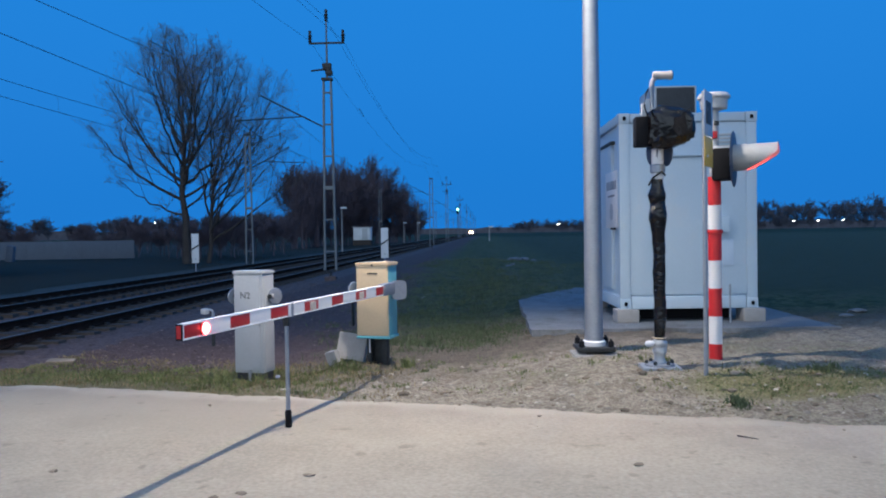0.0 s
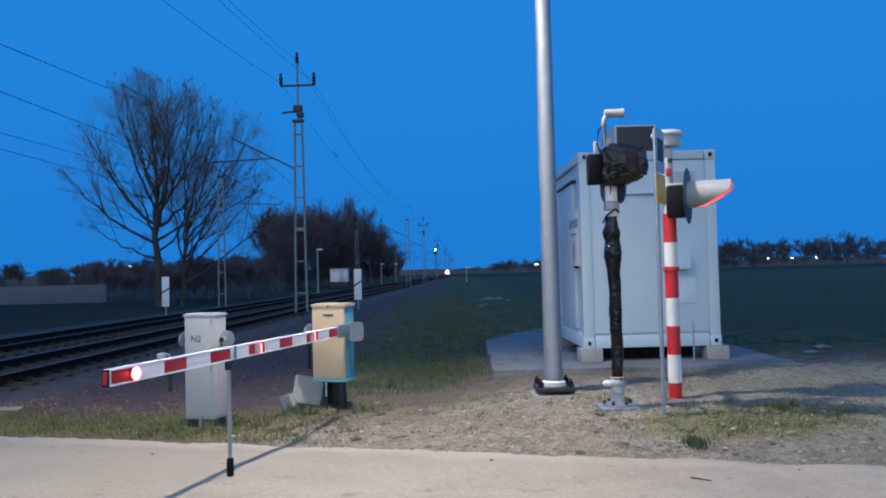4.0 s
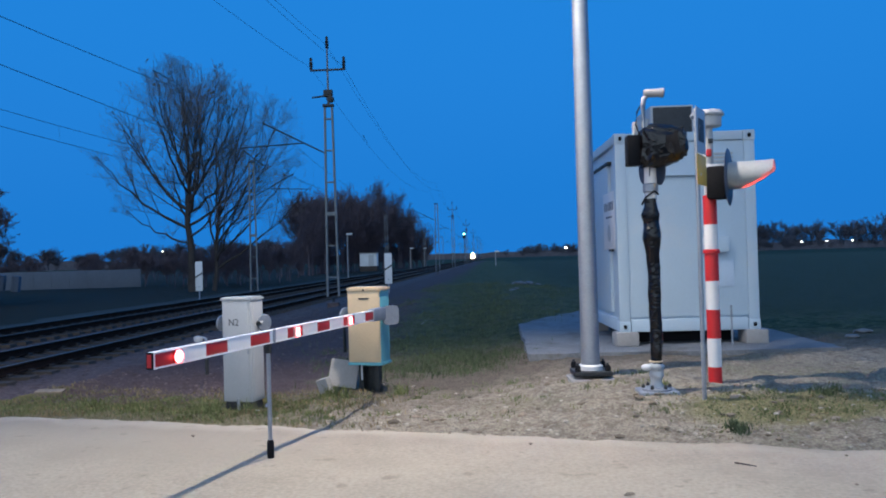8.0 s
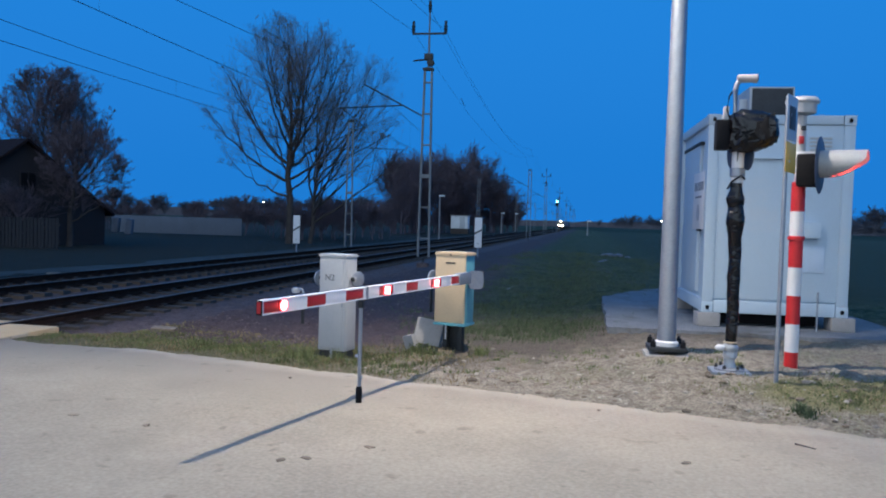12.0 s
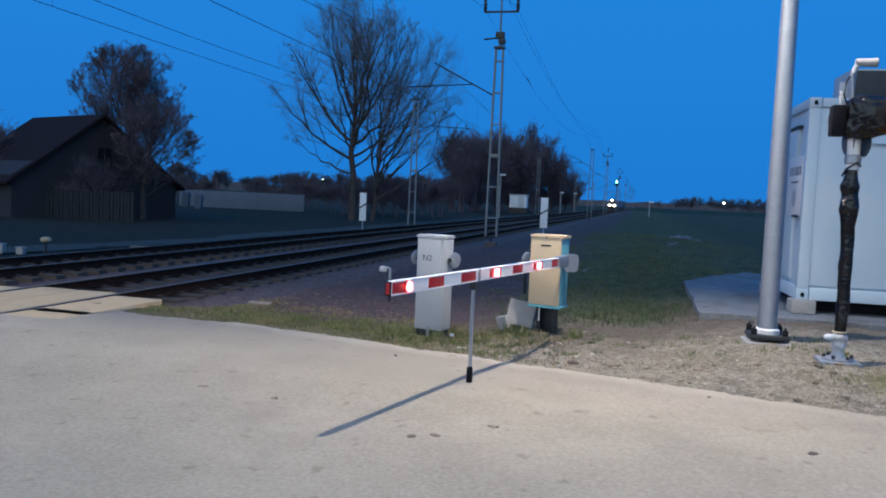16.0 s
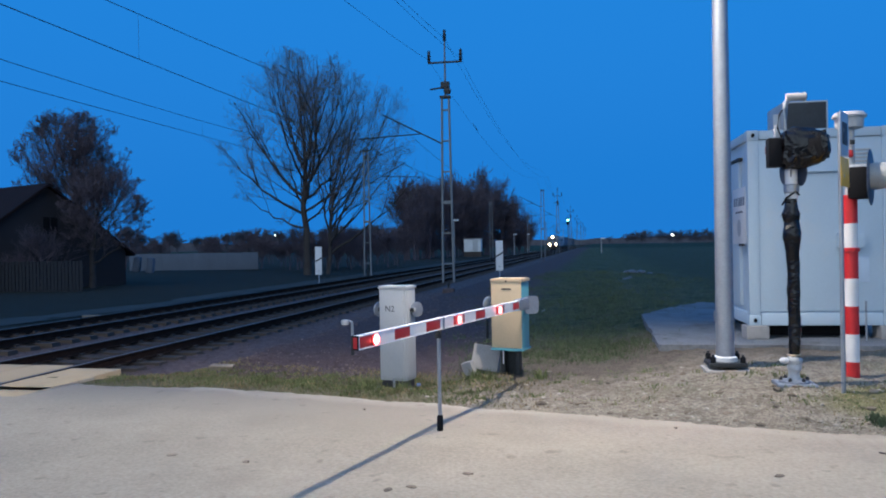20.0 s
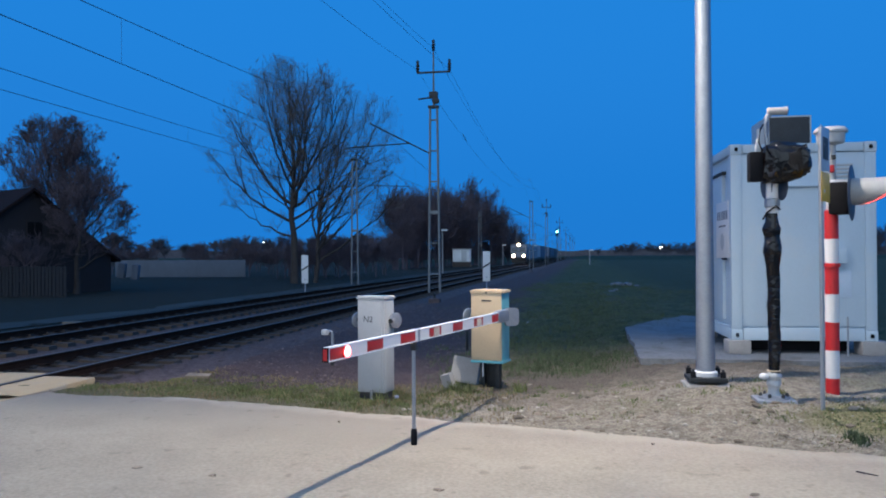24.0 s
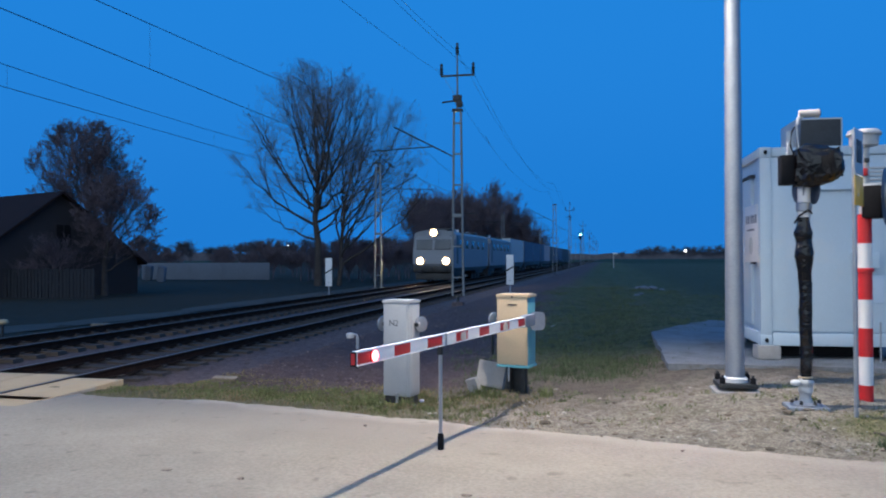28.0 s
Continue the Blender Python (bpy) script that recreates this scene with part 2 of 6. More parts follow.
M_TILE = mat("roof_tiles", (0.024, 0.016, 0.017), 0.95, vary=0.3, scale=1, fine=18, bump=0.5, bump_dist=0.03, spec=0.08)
M_GLASS = mat("dark_window_glass", (0.05, 0.06, 0.075), 0.15, 0.0, vary=0.1, bump=0, spec=0.5)
M_WIRE = mat("overhead_wire", (0.03, 0.03, 0.03), 0.6, 0.5, vary=0.2, bump=0)
M_LOCO = mat("loco_pale_blue_grey", (0.17, 0.185, 0.215), 0.45, 0.1, vary=0.12, scale=1.2, fine=14, bump=0.05, stain=(0.2, 0.2, 0.2), stain_amount=0.5, stain_scale=1)
M_LOCOLOW = mat("loco_lower_band", (0.05, 0.06, 0.075), 0.5, 0.1, vary=0.15, scale=1.2, fine=14, bump=0.05)
M_BOXPALE = mat("pale_grey_container_paint", (0.36, 0.42, 0.47), 0.5, 0.1, vary=0.12, scale=0.8, fine=9, bump=0.05, stain=(0.17, 0.19, 0.2), stain_amount=0.4)
M_BOXBLUE = mat("blue_container_paint", (0.05, 0.085, 0.15), 0.5, 0.1, vary=0.12, scale=0.8, fine=9, bump=0.05, stain=(0.05, 0.06, 0.08), stain_amount=0.4)
M_BOXROSE = mat("faded_pink_container_paint", (0.36, 0.31, 0.33), 0.5, 0.1, vary=0.12, scale=0.8, fine=9, bump=0.05)
M_BOXDARK = mat("dark_container_paint", (0.04, 0.05, 0.065), 0.55, 0.1, vary=0.15, scale=0.8, fine=9, bump=0.05)
M_PLASTER = mat("white_rendered_hut", (0.60, 0.62, 0.64), 0.8, vary=0.12, scale=1, fine=12)
M_REDGLOW = glowing("red_lamp_glow", (1.0, 0.05, 0.035), 60)
M_TIPGLOW = glowing("lit_boom_lamp", (1.0, 0.10, 0.10), 14)
M_HEAD = glowing("locomotive_headlight", (1.0, 0.72, 0.42), 420)
# warm emission standing in for the halo round each headlight
M_HALO = glowing("headlight_halo_glow", (1.0, 0.58, 0.26), 3.0)
M_GREENLAMP = glowing("green_signal_lamp", (0.25, 1.0, 0.72), 9)
M_FARLAMP = glowing("distant_lamp", (1.0, 0.92, 0.78), 14)
M_BOOMDARK = mat("unlit_lamp_lens", (0.62, 0.54, 0.46), 0.3, vary=0.1, bump=0)


def ground_material():
    """Soil, sand, grass and field, each where it lies, with ragged borders."""
    m = bpy.data.materials.new("verge_soil_and_grass")
    m.use_nodes = True
    n, l = m.node_tree.nodes, m.node_tree.links
    b = n["Principled BSDF"]
    geo = n.new("ShaderNodeNewGeometry")
    sep = n.new("ShaderNodeSeparateXYZ")
    l.new(geo.outputs["Position"], sep.inputs[0])
    X, Y = sep.outputs[0], sep.outputs[1]

    def tex(scale, detail=5, rough=0.6):
        t = n.new("ShaderNodeTexNoise")
        t.inputs["Scale"].default_value, t.inputs["Detail"].default_value, t.inputs["Roughness"].default_value = scale, detail, rough
        l.new(geo.outputs["Position"], t.inputs["Vector"])
        return t.outputs["Fac"]

    def op(kind, a, c):
        o = n.new("ShaderNodeMath"); o.operation = kind
        for i, v in enumerate((a, c)):
            if isinstance(v, (int, float)):
                o.inputs[i].default_value = v
            else:
                l.new(v, o.inputs[i])
        return o.outputs[0]

    def ramp(v, a, c, lo=0.0, hi=1.0):
        r = n.new("ShaderNodeMapRange")
        r.interpolation_type = 'SMOOTHSTEP'
        l.new(v, r.inputs[0])
        for i, k in enumerate((a, c, lo, hi)):
            r.inputs[i + 1].default_value = k
        return r.outputs[0]

    def mixc(f, a, c):
        o = n.new("ShaderNodeMixRGB")
        l.new(f, o.inputs[0])
        for i, v in ((1, a), (2, c)):
            if isinstance(v, tuple):
                o.inputs[i].default_value = (*v, 1)
            else:
                l.new(v, o.inputs[i])
        return o.outputs[0]

    big, mid, small, grit, lumps = tex(0.35), tex(1.6), tex(7), tex(38, 4), tex(15, 3)
    jitter = op('MULTIPLY', op('SUBTRACT', mid, 0.5), 2.4)
    u = op('SUBTRACT', X, op('MULTIPLY', Y, KT))
    ju = op('ADD', u, jitter)
    jy = op('ADD', Y, jitter)
    sand = mixc(ramp(op("ADD", op("MULTIPLY", small, 0.6), op("MULTIPLY", lumps, 0.4)), 0.36, 0.62), (0.200, 0.172, 0.138), (0.355, 0.312, 0.25))
    soil = mixc(small, (0.10, 0.082, 0.066), (0.19, 0.16, 0.13))
    grass = mixc(ramp(op("ADD", op("MULTIPLY", small, 0.5), op("MULTIPLY", mid, 0.5)), 0.38, 0.62), (0.032, 0.050, 0.026), (0.140, 0.148, 0.078))
    field = mixc(mid, (0.044, 0.056, 0.036), (0.078, 0.088, 0.054))
    bed = mixc(small, (0.068, 0.048, 0.052), (0.140, 0.106, 0.108))
    # sand by the road, then brown soil, then rough grass
    c = mixc(ramp(op("SUBTRACT", op("SUBTRACT", jy, ramp(X, -0.6, 2.0, -1.2, 0.0)), ramp(X, 2.5, 5.0, 0.0, 1.2)), 8.8, 10.8), sand, soil)
    c = mixc(ramp(jy, 11.6, 14.0), c, grass)
    # bare earth showing in the rough grass
    c = mixc(op('MULTIPLY', ramp(mid, 0.50, 0.62, 0, 0.6), ramp(jy, 11.0, 14.0)), c, mixc(small, (0.060, 0.052, 0.036), (0.115, 0.105, 0.072)))
    # tufts of grass in the sand
    c = mixc(op('MULTIPLY', ramp(big, 0.52, 0.62), ramp(small, 0.42, 0.6, 0, 0.45)), c, grass)
    # mossy patch beyond the sign post
    ex = op('DIVIDE', op('SUBTRACT', X, 3.5), 1.15)
    ey = op('DIVIDE', op('SUBTRACT', Y, 7.35), 0.50)
    rad = op('ADD', op('ADD', op('MULTIPLY', ex, ex), op('MULTIPLY', ey, ey)), op('MULTIPLY', jitter, 0.55))
    c = mixc(ramp(rad, 1.15, 0.35, 0.0, 0.8), c, mixc(small, (0.13, 0.135, 0.05), (0.28, 0.25, 0.13)))
    # grass strip on the road's verge, towards the tracks
    strip = op('MULTIPLY', ramp(ju, -1.2, -2.4), ramp(jy, 10.6, 9.3))
    c = mixc(op('MULTIPLY', strip, ramp(small, 0.32, 0.5, 0.25, 1.0)), c, mixc(small, (0.070, 0.076, 0.034), (0.200, 0.170, 0.105)))
    # stony track bed
    c = mixc(op('MULTIPLY', ramp(ju, -1.0, -2.6), ramp(jy, 9.2, 10.4)), c, bed)
    # beyond the tracks
    c = mixc(ramp(ju, -14.0, -15.5), c, mixc(mid, (0.024, 0.024, 0.018), (0.056, 0.050, 0.040)))
    # open field
    c = mixc(op('MULTIPLY', ramp(op('ADD', u, op('MULTIPLY', op('SUBTRACT', big, 0.5), 9)), 1.5, 6.0), ramp(jy, 14.5, 19)), c, field)
    c = mixc(ramp(Y, 180, 320), c, (0.030, 0.044, 0.024))
    sh = n.new("ShaderNodeMixRGB"); sh.blend_type = 'MULTIPLY'; sh.inputs[0].default_value = 1
    l.new(c, sh.inputs[1]); l.new(ramp(grit, 0.3, 0.7, 0.72, 1.25), sh.inputs[2])
    l.new(sh.outputs[0], b.inputs["Base Color"])
    b.inputs["Roughness"].default_value, b.inputs["Specular IOR Level"].default_value = 0.95, 0.15
    bp = n.new("ShaderNodeBump"); bp.inputs["Strength"].default_value, bp.inputs["Distance"].default_value = 1.0, 0.05
    l.new(op('ADD', op('ADD', small, grit), lumps), bp.inputs["Height"]); l.new(bp.outputs[0], b.inputs["Normal"])
    return m


M_GROUND = ground_material()


# ---- building helpers ----
def part(name, bm, material, parent=None, label="", smooth_angle=35):
    """Links a bmesh as one mesh object, under a thing or a part."""
    me = bpy.data.meshes.new(name)
    bmesh.ops.recalc_face_normals(bm, faces=bm.faces)
    bm.to_mesh(me)
    bm.free()
    me.materials.append(material)
    if smooth_angle:
        me.polygons.foreach_set("use_smooth", [True] * len(me.polygons))
        me.set_sharp_from_angle(angle=radians(smooth_angle))
    ob = new(name, me)
    if parent:
        ob.parent = parent
    if label:
        ob["label"] = label
    return ob


def thing(name, m, label, category, group="", kind=""):
    ob = new(name)
    ob.empty_display_size = 0.2
    ob.matrix_basis = m
    return tagged(ob, label, category, group, kind)


def box(c, s, bevel=0.0, bm=None, turn=None):
    """A box of centre c and sizes s, its edges rounded by bevel."""
    bm = bm or bmesh.new()
    r = bmesh.ops.create_cube(bm, size=1)
    v = r["verts"]
    bmesh.ops.scale(bm, vec=s, verts=v)
    if bevel:
        e = list({e for a in v for e in a.link_edges})
        g = bmesh.ops.bevel(bm, geom=e, offset=bevel, segments=2, affect='EDGES', profile=0.6)
        v = list({a for a in g["verts"]} | {a for a in v if a.is_valid})
        v = list({a for f in g["faces"] for a in f.verts} | set(v))
        seen, todo = set(v), list(v)
        while todo:
            a = todo.pop()
            for ed in a.link_edges:
                o = ed.other_vert(a)
                if o not in seen:
                    seen.add(o); todo.append(o)
        v = list(seen)
    if turn:
        bmesh.ops.rotate(bm, cent=(0, 0, 0), matrix=turn, verts=v)
    bmesh.ops.translate(bm, vec=c, verts=v)
    return bm


def rod(p, q, r0, r1=None, seg=12, bm=None, caps=True):
    """A round bar from p to q."""
    bm = bm or bmesh.new()
    p, q = Vector(p), Vector(q)
    r1 = r0 if r1 is None else r1
    d = q - p
    t = d.to_track_quat('Z', 'Y').to_matrix()
    rings = []
    for c, r in ((p, r0), (q, r1)):
        rings.append([bm.verts.new(c + t @ Vector((r * math.cos(2 * math.pi * i / seg), r * math.sin(2 * math.pi * i / seg), 0))) for i in range(seg)])
    for i in range(seg):
        bm.faces.new((rings[0][i], rings[0][(i + 1) % seg], rings[1][(i + 1) % seg], rings[1][i]))
    if caps:
        bm.faces.new(rings[0][::-1]); bm.faces.new(rings[1])
    return bm


def lathe(profile, seg=24, bm=None, at=(0, 0, 0), axis='Z'):
    """A turned form: (radius, height) pairs round an axis."""
    bm = bm or bmesh.new()
    rings = []
    for r, h in profile:
        ring = []
        for i in range(seg):
            a = 2 * math.pi * i / seg
            v = (r * math.cos(a), r * math.sin(a), h)
            if axis == 'X':
                v = (h, r * math.cos(a), r * math.sin(a))
            elif axis == 'Y':
                v = (r * math.cos(a), h, r * math.sin(a))
            ring.append(bm.verts.new(Vector(v) + Vector(at)))
        rings.append(ring)
    for a, c in zip(rings, rings[1:]):
        for i in range(seg):
            bm.faces.new((a[i], a[(i + 1) % seg], c[(i + 1) % seg], c[i]))
    bm.faces.new(rings[0][::-1]); bm.faces.new(rings[-1])
    return bm


def tube(points, r, seg=8, bm=None):
    """A bent pipe through points."""
    bm = bm or bmesh.new()
    pts = [Vector(p) for p in points]
    rings = []
    for i, p in enumerate(pts):
        d = (pts[min(i + 1, len(pts) - 1)] - pts[max(i - 1, 0)]).normalized()
        t = d.to_track_quat('Z', 'Y').to_matrix()
        rings.append([bm.verts.new(p + t @ Vector((r * math.cos(2 * math.pi * k / seg), r * math.sin(2 * math.pi * k / seg), 0))) for k in range(seg)])
    for a, c in zip(rings, rings[1:]):
        for i in range(seg):
            bm.faces.new((a[i], a[(i + 1) % seg], c[(i + 1) % seg], c[i]))
    bm.faces.new(rings[0][::-1]); bm.faces.new(rings[-1])
    return bm


def prism(outline, y0, y1, bm=None):
    """An outline in x and z, drawn out along y."""
    bm = bm or bmesh.new()
    a = [bm.verts.new((x, y0, z)) for x, z in outline]
    c = [bm.verts.new((x, y1, z)) for x, z in outline]
    k = len(outline)
    for i in range(k):
        bm.faces.new((a[i], a[(i + 1) % k], c[(i + 1) % k], c[i]))
    bm.faces.new(a[::-1]); bm.faces.new(c)
    return bm


def quads(name, vs, fs, material):
    """A mesh of four-cornered faces from plain arrays."""
    v, f = np.asarray(vs, dtype=np.float32), np.asarray(fs, dtype=np.int32)
    me = bpy.data.meshes.new(name)
    me.vertices.add(len(v))
    me.vertices.foreach_set("co", v.ravel())
    me.loops.add(f.size)
    me.loops.foreach_set("vertex_index", f.ravel())
    me.polygons.add(len(f))
    me.polygons.foreach_set("loop_start", np.arange(0, f.size, 4, dtype=np.int32))
    me.polygons.foreach_set("use_smooth", np.ones(len(f), dtype=bool))
    me.update(calc_edges=True)
    me.materials.append(material)
    return me


def words(text, size, m, material, parent, name="lettering"):
    """Raised flat lettering in the built-in font, as a mesh."""
    cu = bpy.data.curves.new(name, 'FONT')
    cu.body, cu.size, cu.extrude = text, size, 0.0006
    cu.align_x = 'CENTER'
    tmp = bpy.data.objects.new(name, cu)
    scene.collection.objects.link(tmp)
    dg = bpy.context.evaluated_depsgraph_get()
    me = bpy.data.meshes.new_from_object(tmp.evaluated_get(dg))
    bpy.data.objects.remove(tmp)
    me.materials.clear(); me.materials.append(material)
    ob = new(name, me)
    ob.parent, ob.matrix_basis = parent, m
    return ob


def along(u, y):
    """The x of a line that runs with the tracks at offset u."""
    return u + KT * y


# ---- ground, road, crossing ----
def make_ground():
    def axis(a, b, step, reach):
        v = list(np.arange(a, b + 1e-6, step))
        s, lo, hi = step, a, b
        while lo > -reach or hi < reach:
            s *= 1.28
            lo, hi = lo - s, hi + s
            v = [max(lo, -reach)] * (v[0] > -reach) + v + [min(hi, reach)] * (v[-1] < reach)
        return v
    xs, ys = axis(-7, 8, 0.075, 3000), axis(5.5, 13, 0.075, 3000)
    vs = [(x, y, ground_z(x, y)) for y in ys for x in xs]
    w = len(xs)
    fs = [(j * w + i, j * w + i + 1, (j + 1) * w + i + 1, (j + 1) * w + i) for j in range(len(ys) - 1) for i in range(w - 1)]
    me = bpy.data.meshes.new("ground")
    me.from_pydata(vs, [], fs)
    me.polygons.foreach_set("use_smooth", [True] * len(me.polygons))
    me.materials.append(M_GROUND)
    tagged(new("ground", me), "sandy verge, rough grass and dark open field", "ground", kind="structure")


def make_road():
    """A slab of worn, dusty surfacing with a crumbling far edge."""
    vs, fs = [], []
    xs = [-40, -30, -22, -16, -12, -9] + list(np.arange(-6.7, 9.01, 0.05)) + [11, 14, 18, 24, 32, 42, 55]
    rows = 9
    for x in xs:
        ragged = 0.10 * noise.noise((x * 1.7, 0, 5)) + 0.05 * noise.noise((x * 7.0, 2, 5)) + 0.035 * noise.noise((x * 17.0, 2, 9)) if -9 < x < 12 else 0
        e = road_edge(x) + ragged
        for k in range(rows):
            f = k / (rows - 1)
            y = e - f * 9.5
            z = 0.022 - 0.03 * max(0, 1 - f * 20) + 0.006 * noise.noise((x * 0.5, y * 0.5, 8))
            vs.append((x, y, z))
        vs.append((x, e + 0.03, -0.08)); vs.append((x, e - 9.53, -0.08))
    w = rows + 2
    for i in range(len(xs) - 1):
        a, c = i * w, (i + 1) * w
        for k in range(rows - 1):
            fs.append((a + k, a + k + 1, c + k + 1, c + k))
        fs.append((a + rows, a, c, c + rows)); fs.append((a + rows - 1, a + rows + 1, c + rows + 1, c + rows - 1))
    me = bpy.data.meshes.new("road")
    me.from_pydata(vs, [], fs)
    me.polygons.foreach_set("use_smooth", [True] * len(me.polygons))
    me.materials.append(M_ROAD)
    return tagged(new("road", me), "dusty pale asphalt road with a crumbling edge", "road", kind="structure")


RAIL_OUT = [(-0.075, 0), (0.075, 0), (0.075, 0.012), (0.012, 0.03), (0.009, 0.10), (0.034, 0.118), (0.034, 0.146), (-0.034, 0.146), (-0.034, 0.118), (-0.009, 0.10), (-0.012, 0.03), (-0.075, 0.012)]
HEAD_OUT = [(-0.031, 0.1465), (0.031, 0.1465), (0.027, 0.151), (-0.027, 0.151)]
RAIL_Z = -0.13


def track_pose(u):
    return Matrix.Translation((u, 0, 0)) @ Matrix.Rotation(-radians(HEADING), 4, 'Z')


def make_track(name, u, label):
    t = thing(name, track_pose(u), label, "railway track", "tracks of the line", "structure")
    for s in (-0.7535, 0.7535):
        r = part("rail", prism([(x + s, z + RAIL_Z) for x, z in RAIL_OUT], -60, 1400), M_RAIL, t, "rust-brown steel rail")
        part("rail_head", prism([(x + s, z + RAIL_Z) for x, z in HEAD_OUT], -60, 1400), M_RAILHEAD, r, "worn shiny running surface")
    return t


def make_sleepers(t, y0, y1, far):
    """Concrete sleepers with rail clips: the near ones singly, the far ones joined."""
    out = [(-1.3, -0.22), (1.3, -0.22), (1.28, -0.135), (0.5, -0.145), (0.3, -0.16), (-0.3, -0.16), (-0.5, -0.145), (-1.28, -0.135)]
    bm = prism(out, -0.13, 0.13)
    for s in (-0.7535, 0.7535):
        for d in (-0.115, 0.115):
            box((s + d, 0, -0.118), (0.05, 0.11, 0.035), 0, bm)
    first = part("sleeper", bm, M_SLEEPER, t, "", 30)
    first.location = (0, y0, 0)
    n = 1
    y = y0 + 0.6
    while y < y1:
        o = bpy.data.objects.new("sleeper", first.data)
        scene.collection.objects.link(o)
        o.parent, o.location = t, (0, y, 0)
        y += 0.6
    vs, fs = [], []
    while y < far:
        k = len(vs)
        for dy in (-0.13, 0.13):
            vs += [(-1.3, y + dy, -0.21), (1.3, y + dy, -0.21), (1.28, y + dy, -0.138), (-1.28, y + dy, -0.138)]
        fs += [(k, k + 1, k + 2, k + 3), (k + 4, k + 5, k + 6, k + 7), (k + 3, k + 2, k + 6, k + 7)]
        y += 0.6
    me = bpy.data.meshes.new("far_sleepers")
    me.from_pydata(vs, [], fs); me.materials.append(M_SLEEPER)
    o = new("far_sleepers", me); o.parent = t; o["kind"] = "stuff"


def make_ballast():
    """The stone bed under both tracks: a rough-topped bank."""
    prof = [(-6.6, -0.75), (-4.4, -0.75), (-3.4, -0.26), (-2.2, -0.19), (-0.6, -0.185), (0.0, -0.19), (0.6, -0.185), (1.9, -0.20), (2.7, -0.23), (3.1, -0.20), (3.6, -0.185), (4.6, -0.185), (5.3, -0.19), (5.9, -0.26), (7.0, -0.75), (8.2, -0.75)]
    prof = [(-x, z) for x, z in prof][::-1]
    fine = []
    for (x0, z0), (x1, z1) in zip(prof, prof[1:]):
        k = max(1, int((x1 - x0) / 0.1))
        fine += [(x0 + (x1 - x0) * i / k, z0 + (z1 - z0) * i / k) for i in range(k)]
    fine.append(prof[-1])
    ys = [-50, -30, -15, -5] + list(np.arange(2, 30, 0.12)) + [31 * 1.05 ** i for i in range(80)]
    vs, fs = [], []
    mt = Matrix.Rotation(-radians(HEADING), 4, 'Z')
    for y in ys:
        for x, z in fine:
            h = 0.045 * (noise.noise((x * 9, y * 9, 1)) + 0.6 * noise.noise((x * 21, y * 21, 4))) if 2 <= y < 31 else 0
            p = mt @ Vector((x, y, 0))
            vs.append((p.x + NEAR_TRACK, p.y, z + h * (z > -0.6)))
    w = len(fine)
    fs = [(j * w + i, j * w + i + 1, (j + 1) * w + i + 1, (j + 1) * w + i) for j in range(len(ys) - 1) for i in range(w - 1)]
    me = bpy.data.meshes.new("ballast")
    me.from_pydata(vs, [], fs)
    me.materials.append(M_BALLAST)
    tagged(new("ballast", me), "dark brown crushed-stone track ballast", "ballast", kind="structure")


def make_crossing():
    """Concrete panels between and beside the rails where the road goes over."""
    c = thing("crossing_deck", track_pose(NEAR_TRACK), "pale concrete panels laid between the rails", "level crossing", kind="structure")
    far = FAR_TRACK - NEAR_TRACK
    for off in (0, far):
        for x0, x1 in ((0.83, 1.62), (-0.67, -0.02), (0.02, 0.67), (-1.62, -0.83)):
            for k in range(6):
                y1 = 9.95 - 1.7 * k - (0.25 if abs(x0) > 0.7 and off == 0 and k == 0 else 0)
                part("panel", box(((x0 + x1) / 2 + off, y1 - 0.84, -0.07), (x1 - x0, 1.68, 0.17), 0.012), M_CONC_PALE, c, smooth_angle=0)
    part("infill", box(((far + 0) / 2, 4.8, -0.08), (abs(far) - 3.28, 10.0, 0.16), 0.01), M_ROAD, c, "asphalt between the tracks", 0)
    part("infill", box((0, 6.4, -0.07), (3.3, 5.3, 0.155), 0.004), M_ROAD, c, "asphalt packed under the panels", 0)
    part("infill", box((far - 3.0, 4.6, -0.08), (2.7, 10.0, 0.16), 0.01), M_ROAD, c, "asphalt beside the far rail", 0)


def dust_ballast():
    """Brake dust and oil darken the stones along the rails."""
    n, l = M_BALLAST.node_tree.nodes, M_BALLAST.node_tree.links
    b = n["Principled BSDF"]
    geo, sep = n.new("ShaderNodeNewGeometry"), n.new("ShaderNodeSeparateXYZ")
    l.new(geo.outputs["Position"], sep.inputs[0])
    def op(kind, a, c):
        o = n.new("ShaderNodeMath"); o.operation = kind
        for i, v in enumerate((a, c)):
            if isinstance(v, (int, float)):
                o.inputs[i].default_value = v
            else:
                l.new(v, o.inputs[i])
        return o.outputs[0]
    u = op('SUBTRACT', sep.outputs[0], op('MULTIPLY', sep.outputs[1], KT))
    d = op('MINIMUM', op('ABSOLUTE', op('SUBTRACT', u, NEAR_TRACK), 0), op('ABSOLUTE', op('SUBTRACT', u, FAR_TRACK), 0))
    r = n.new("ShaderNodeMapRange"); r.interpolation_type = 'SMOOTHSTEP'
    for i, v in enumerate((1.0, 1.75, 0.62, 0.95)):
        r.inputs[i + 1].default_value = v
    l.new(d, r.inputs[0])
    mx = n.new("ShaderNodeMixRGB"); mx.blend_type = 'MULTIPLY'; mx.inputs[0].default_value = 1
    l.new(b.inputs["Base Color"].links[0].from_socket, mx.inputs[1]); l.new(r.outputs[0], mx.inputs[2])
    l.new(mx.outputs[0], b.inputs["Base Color"])


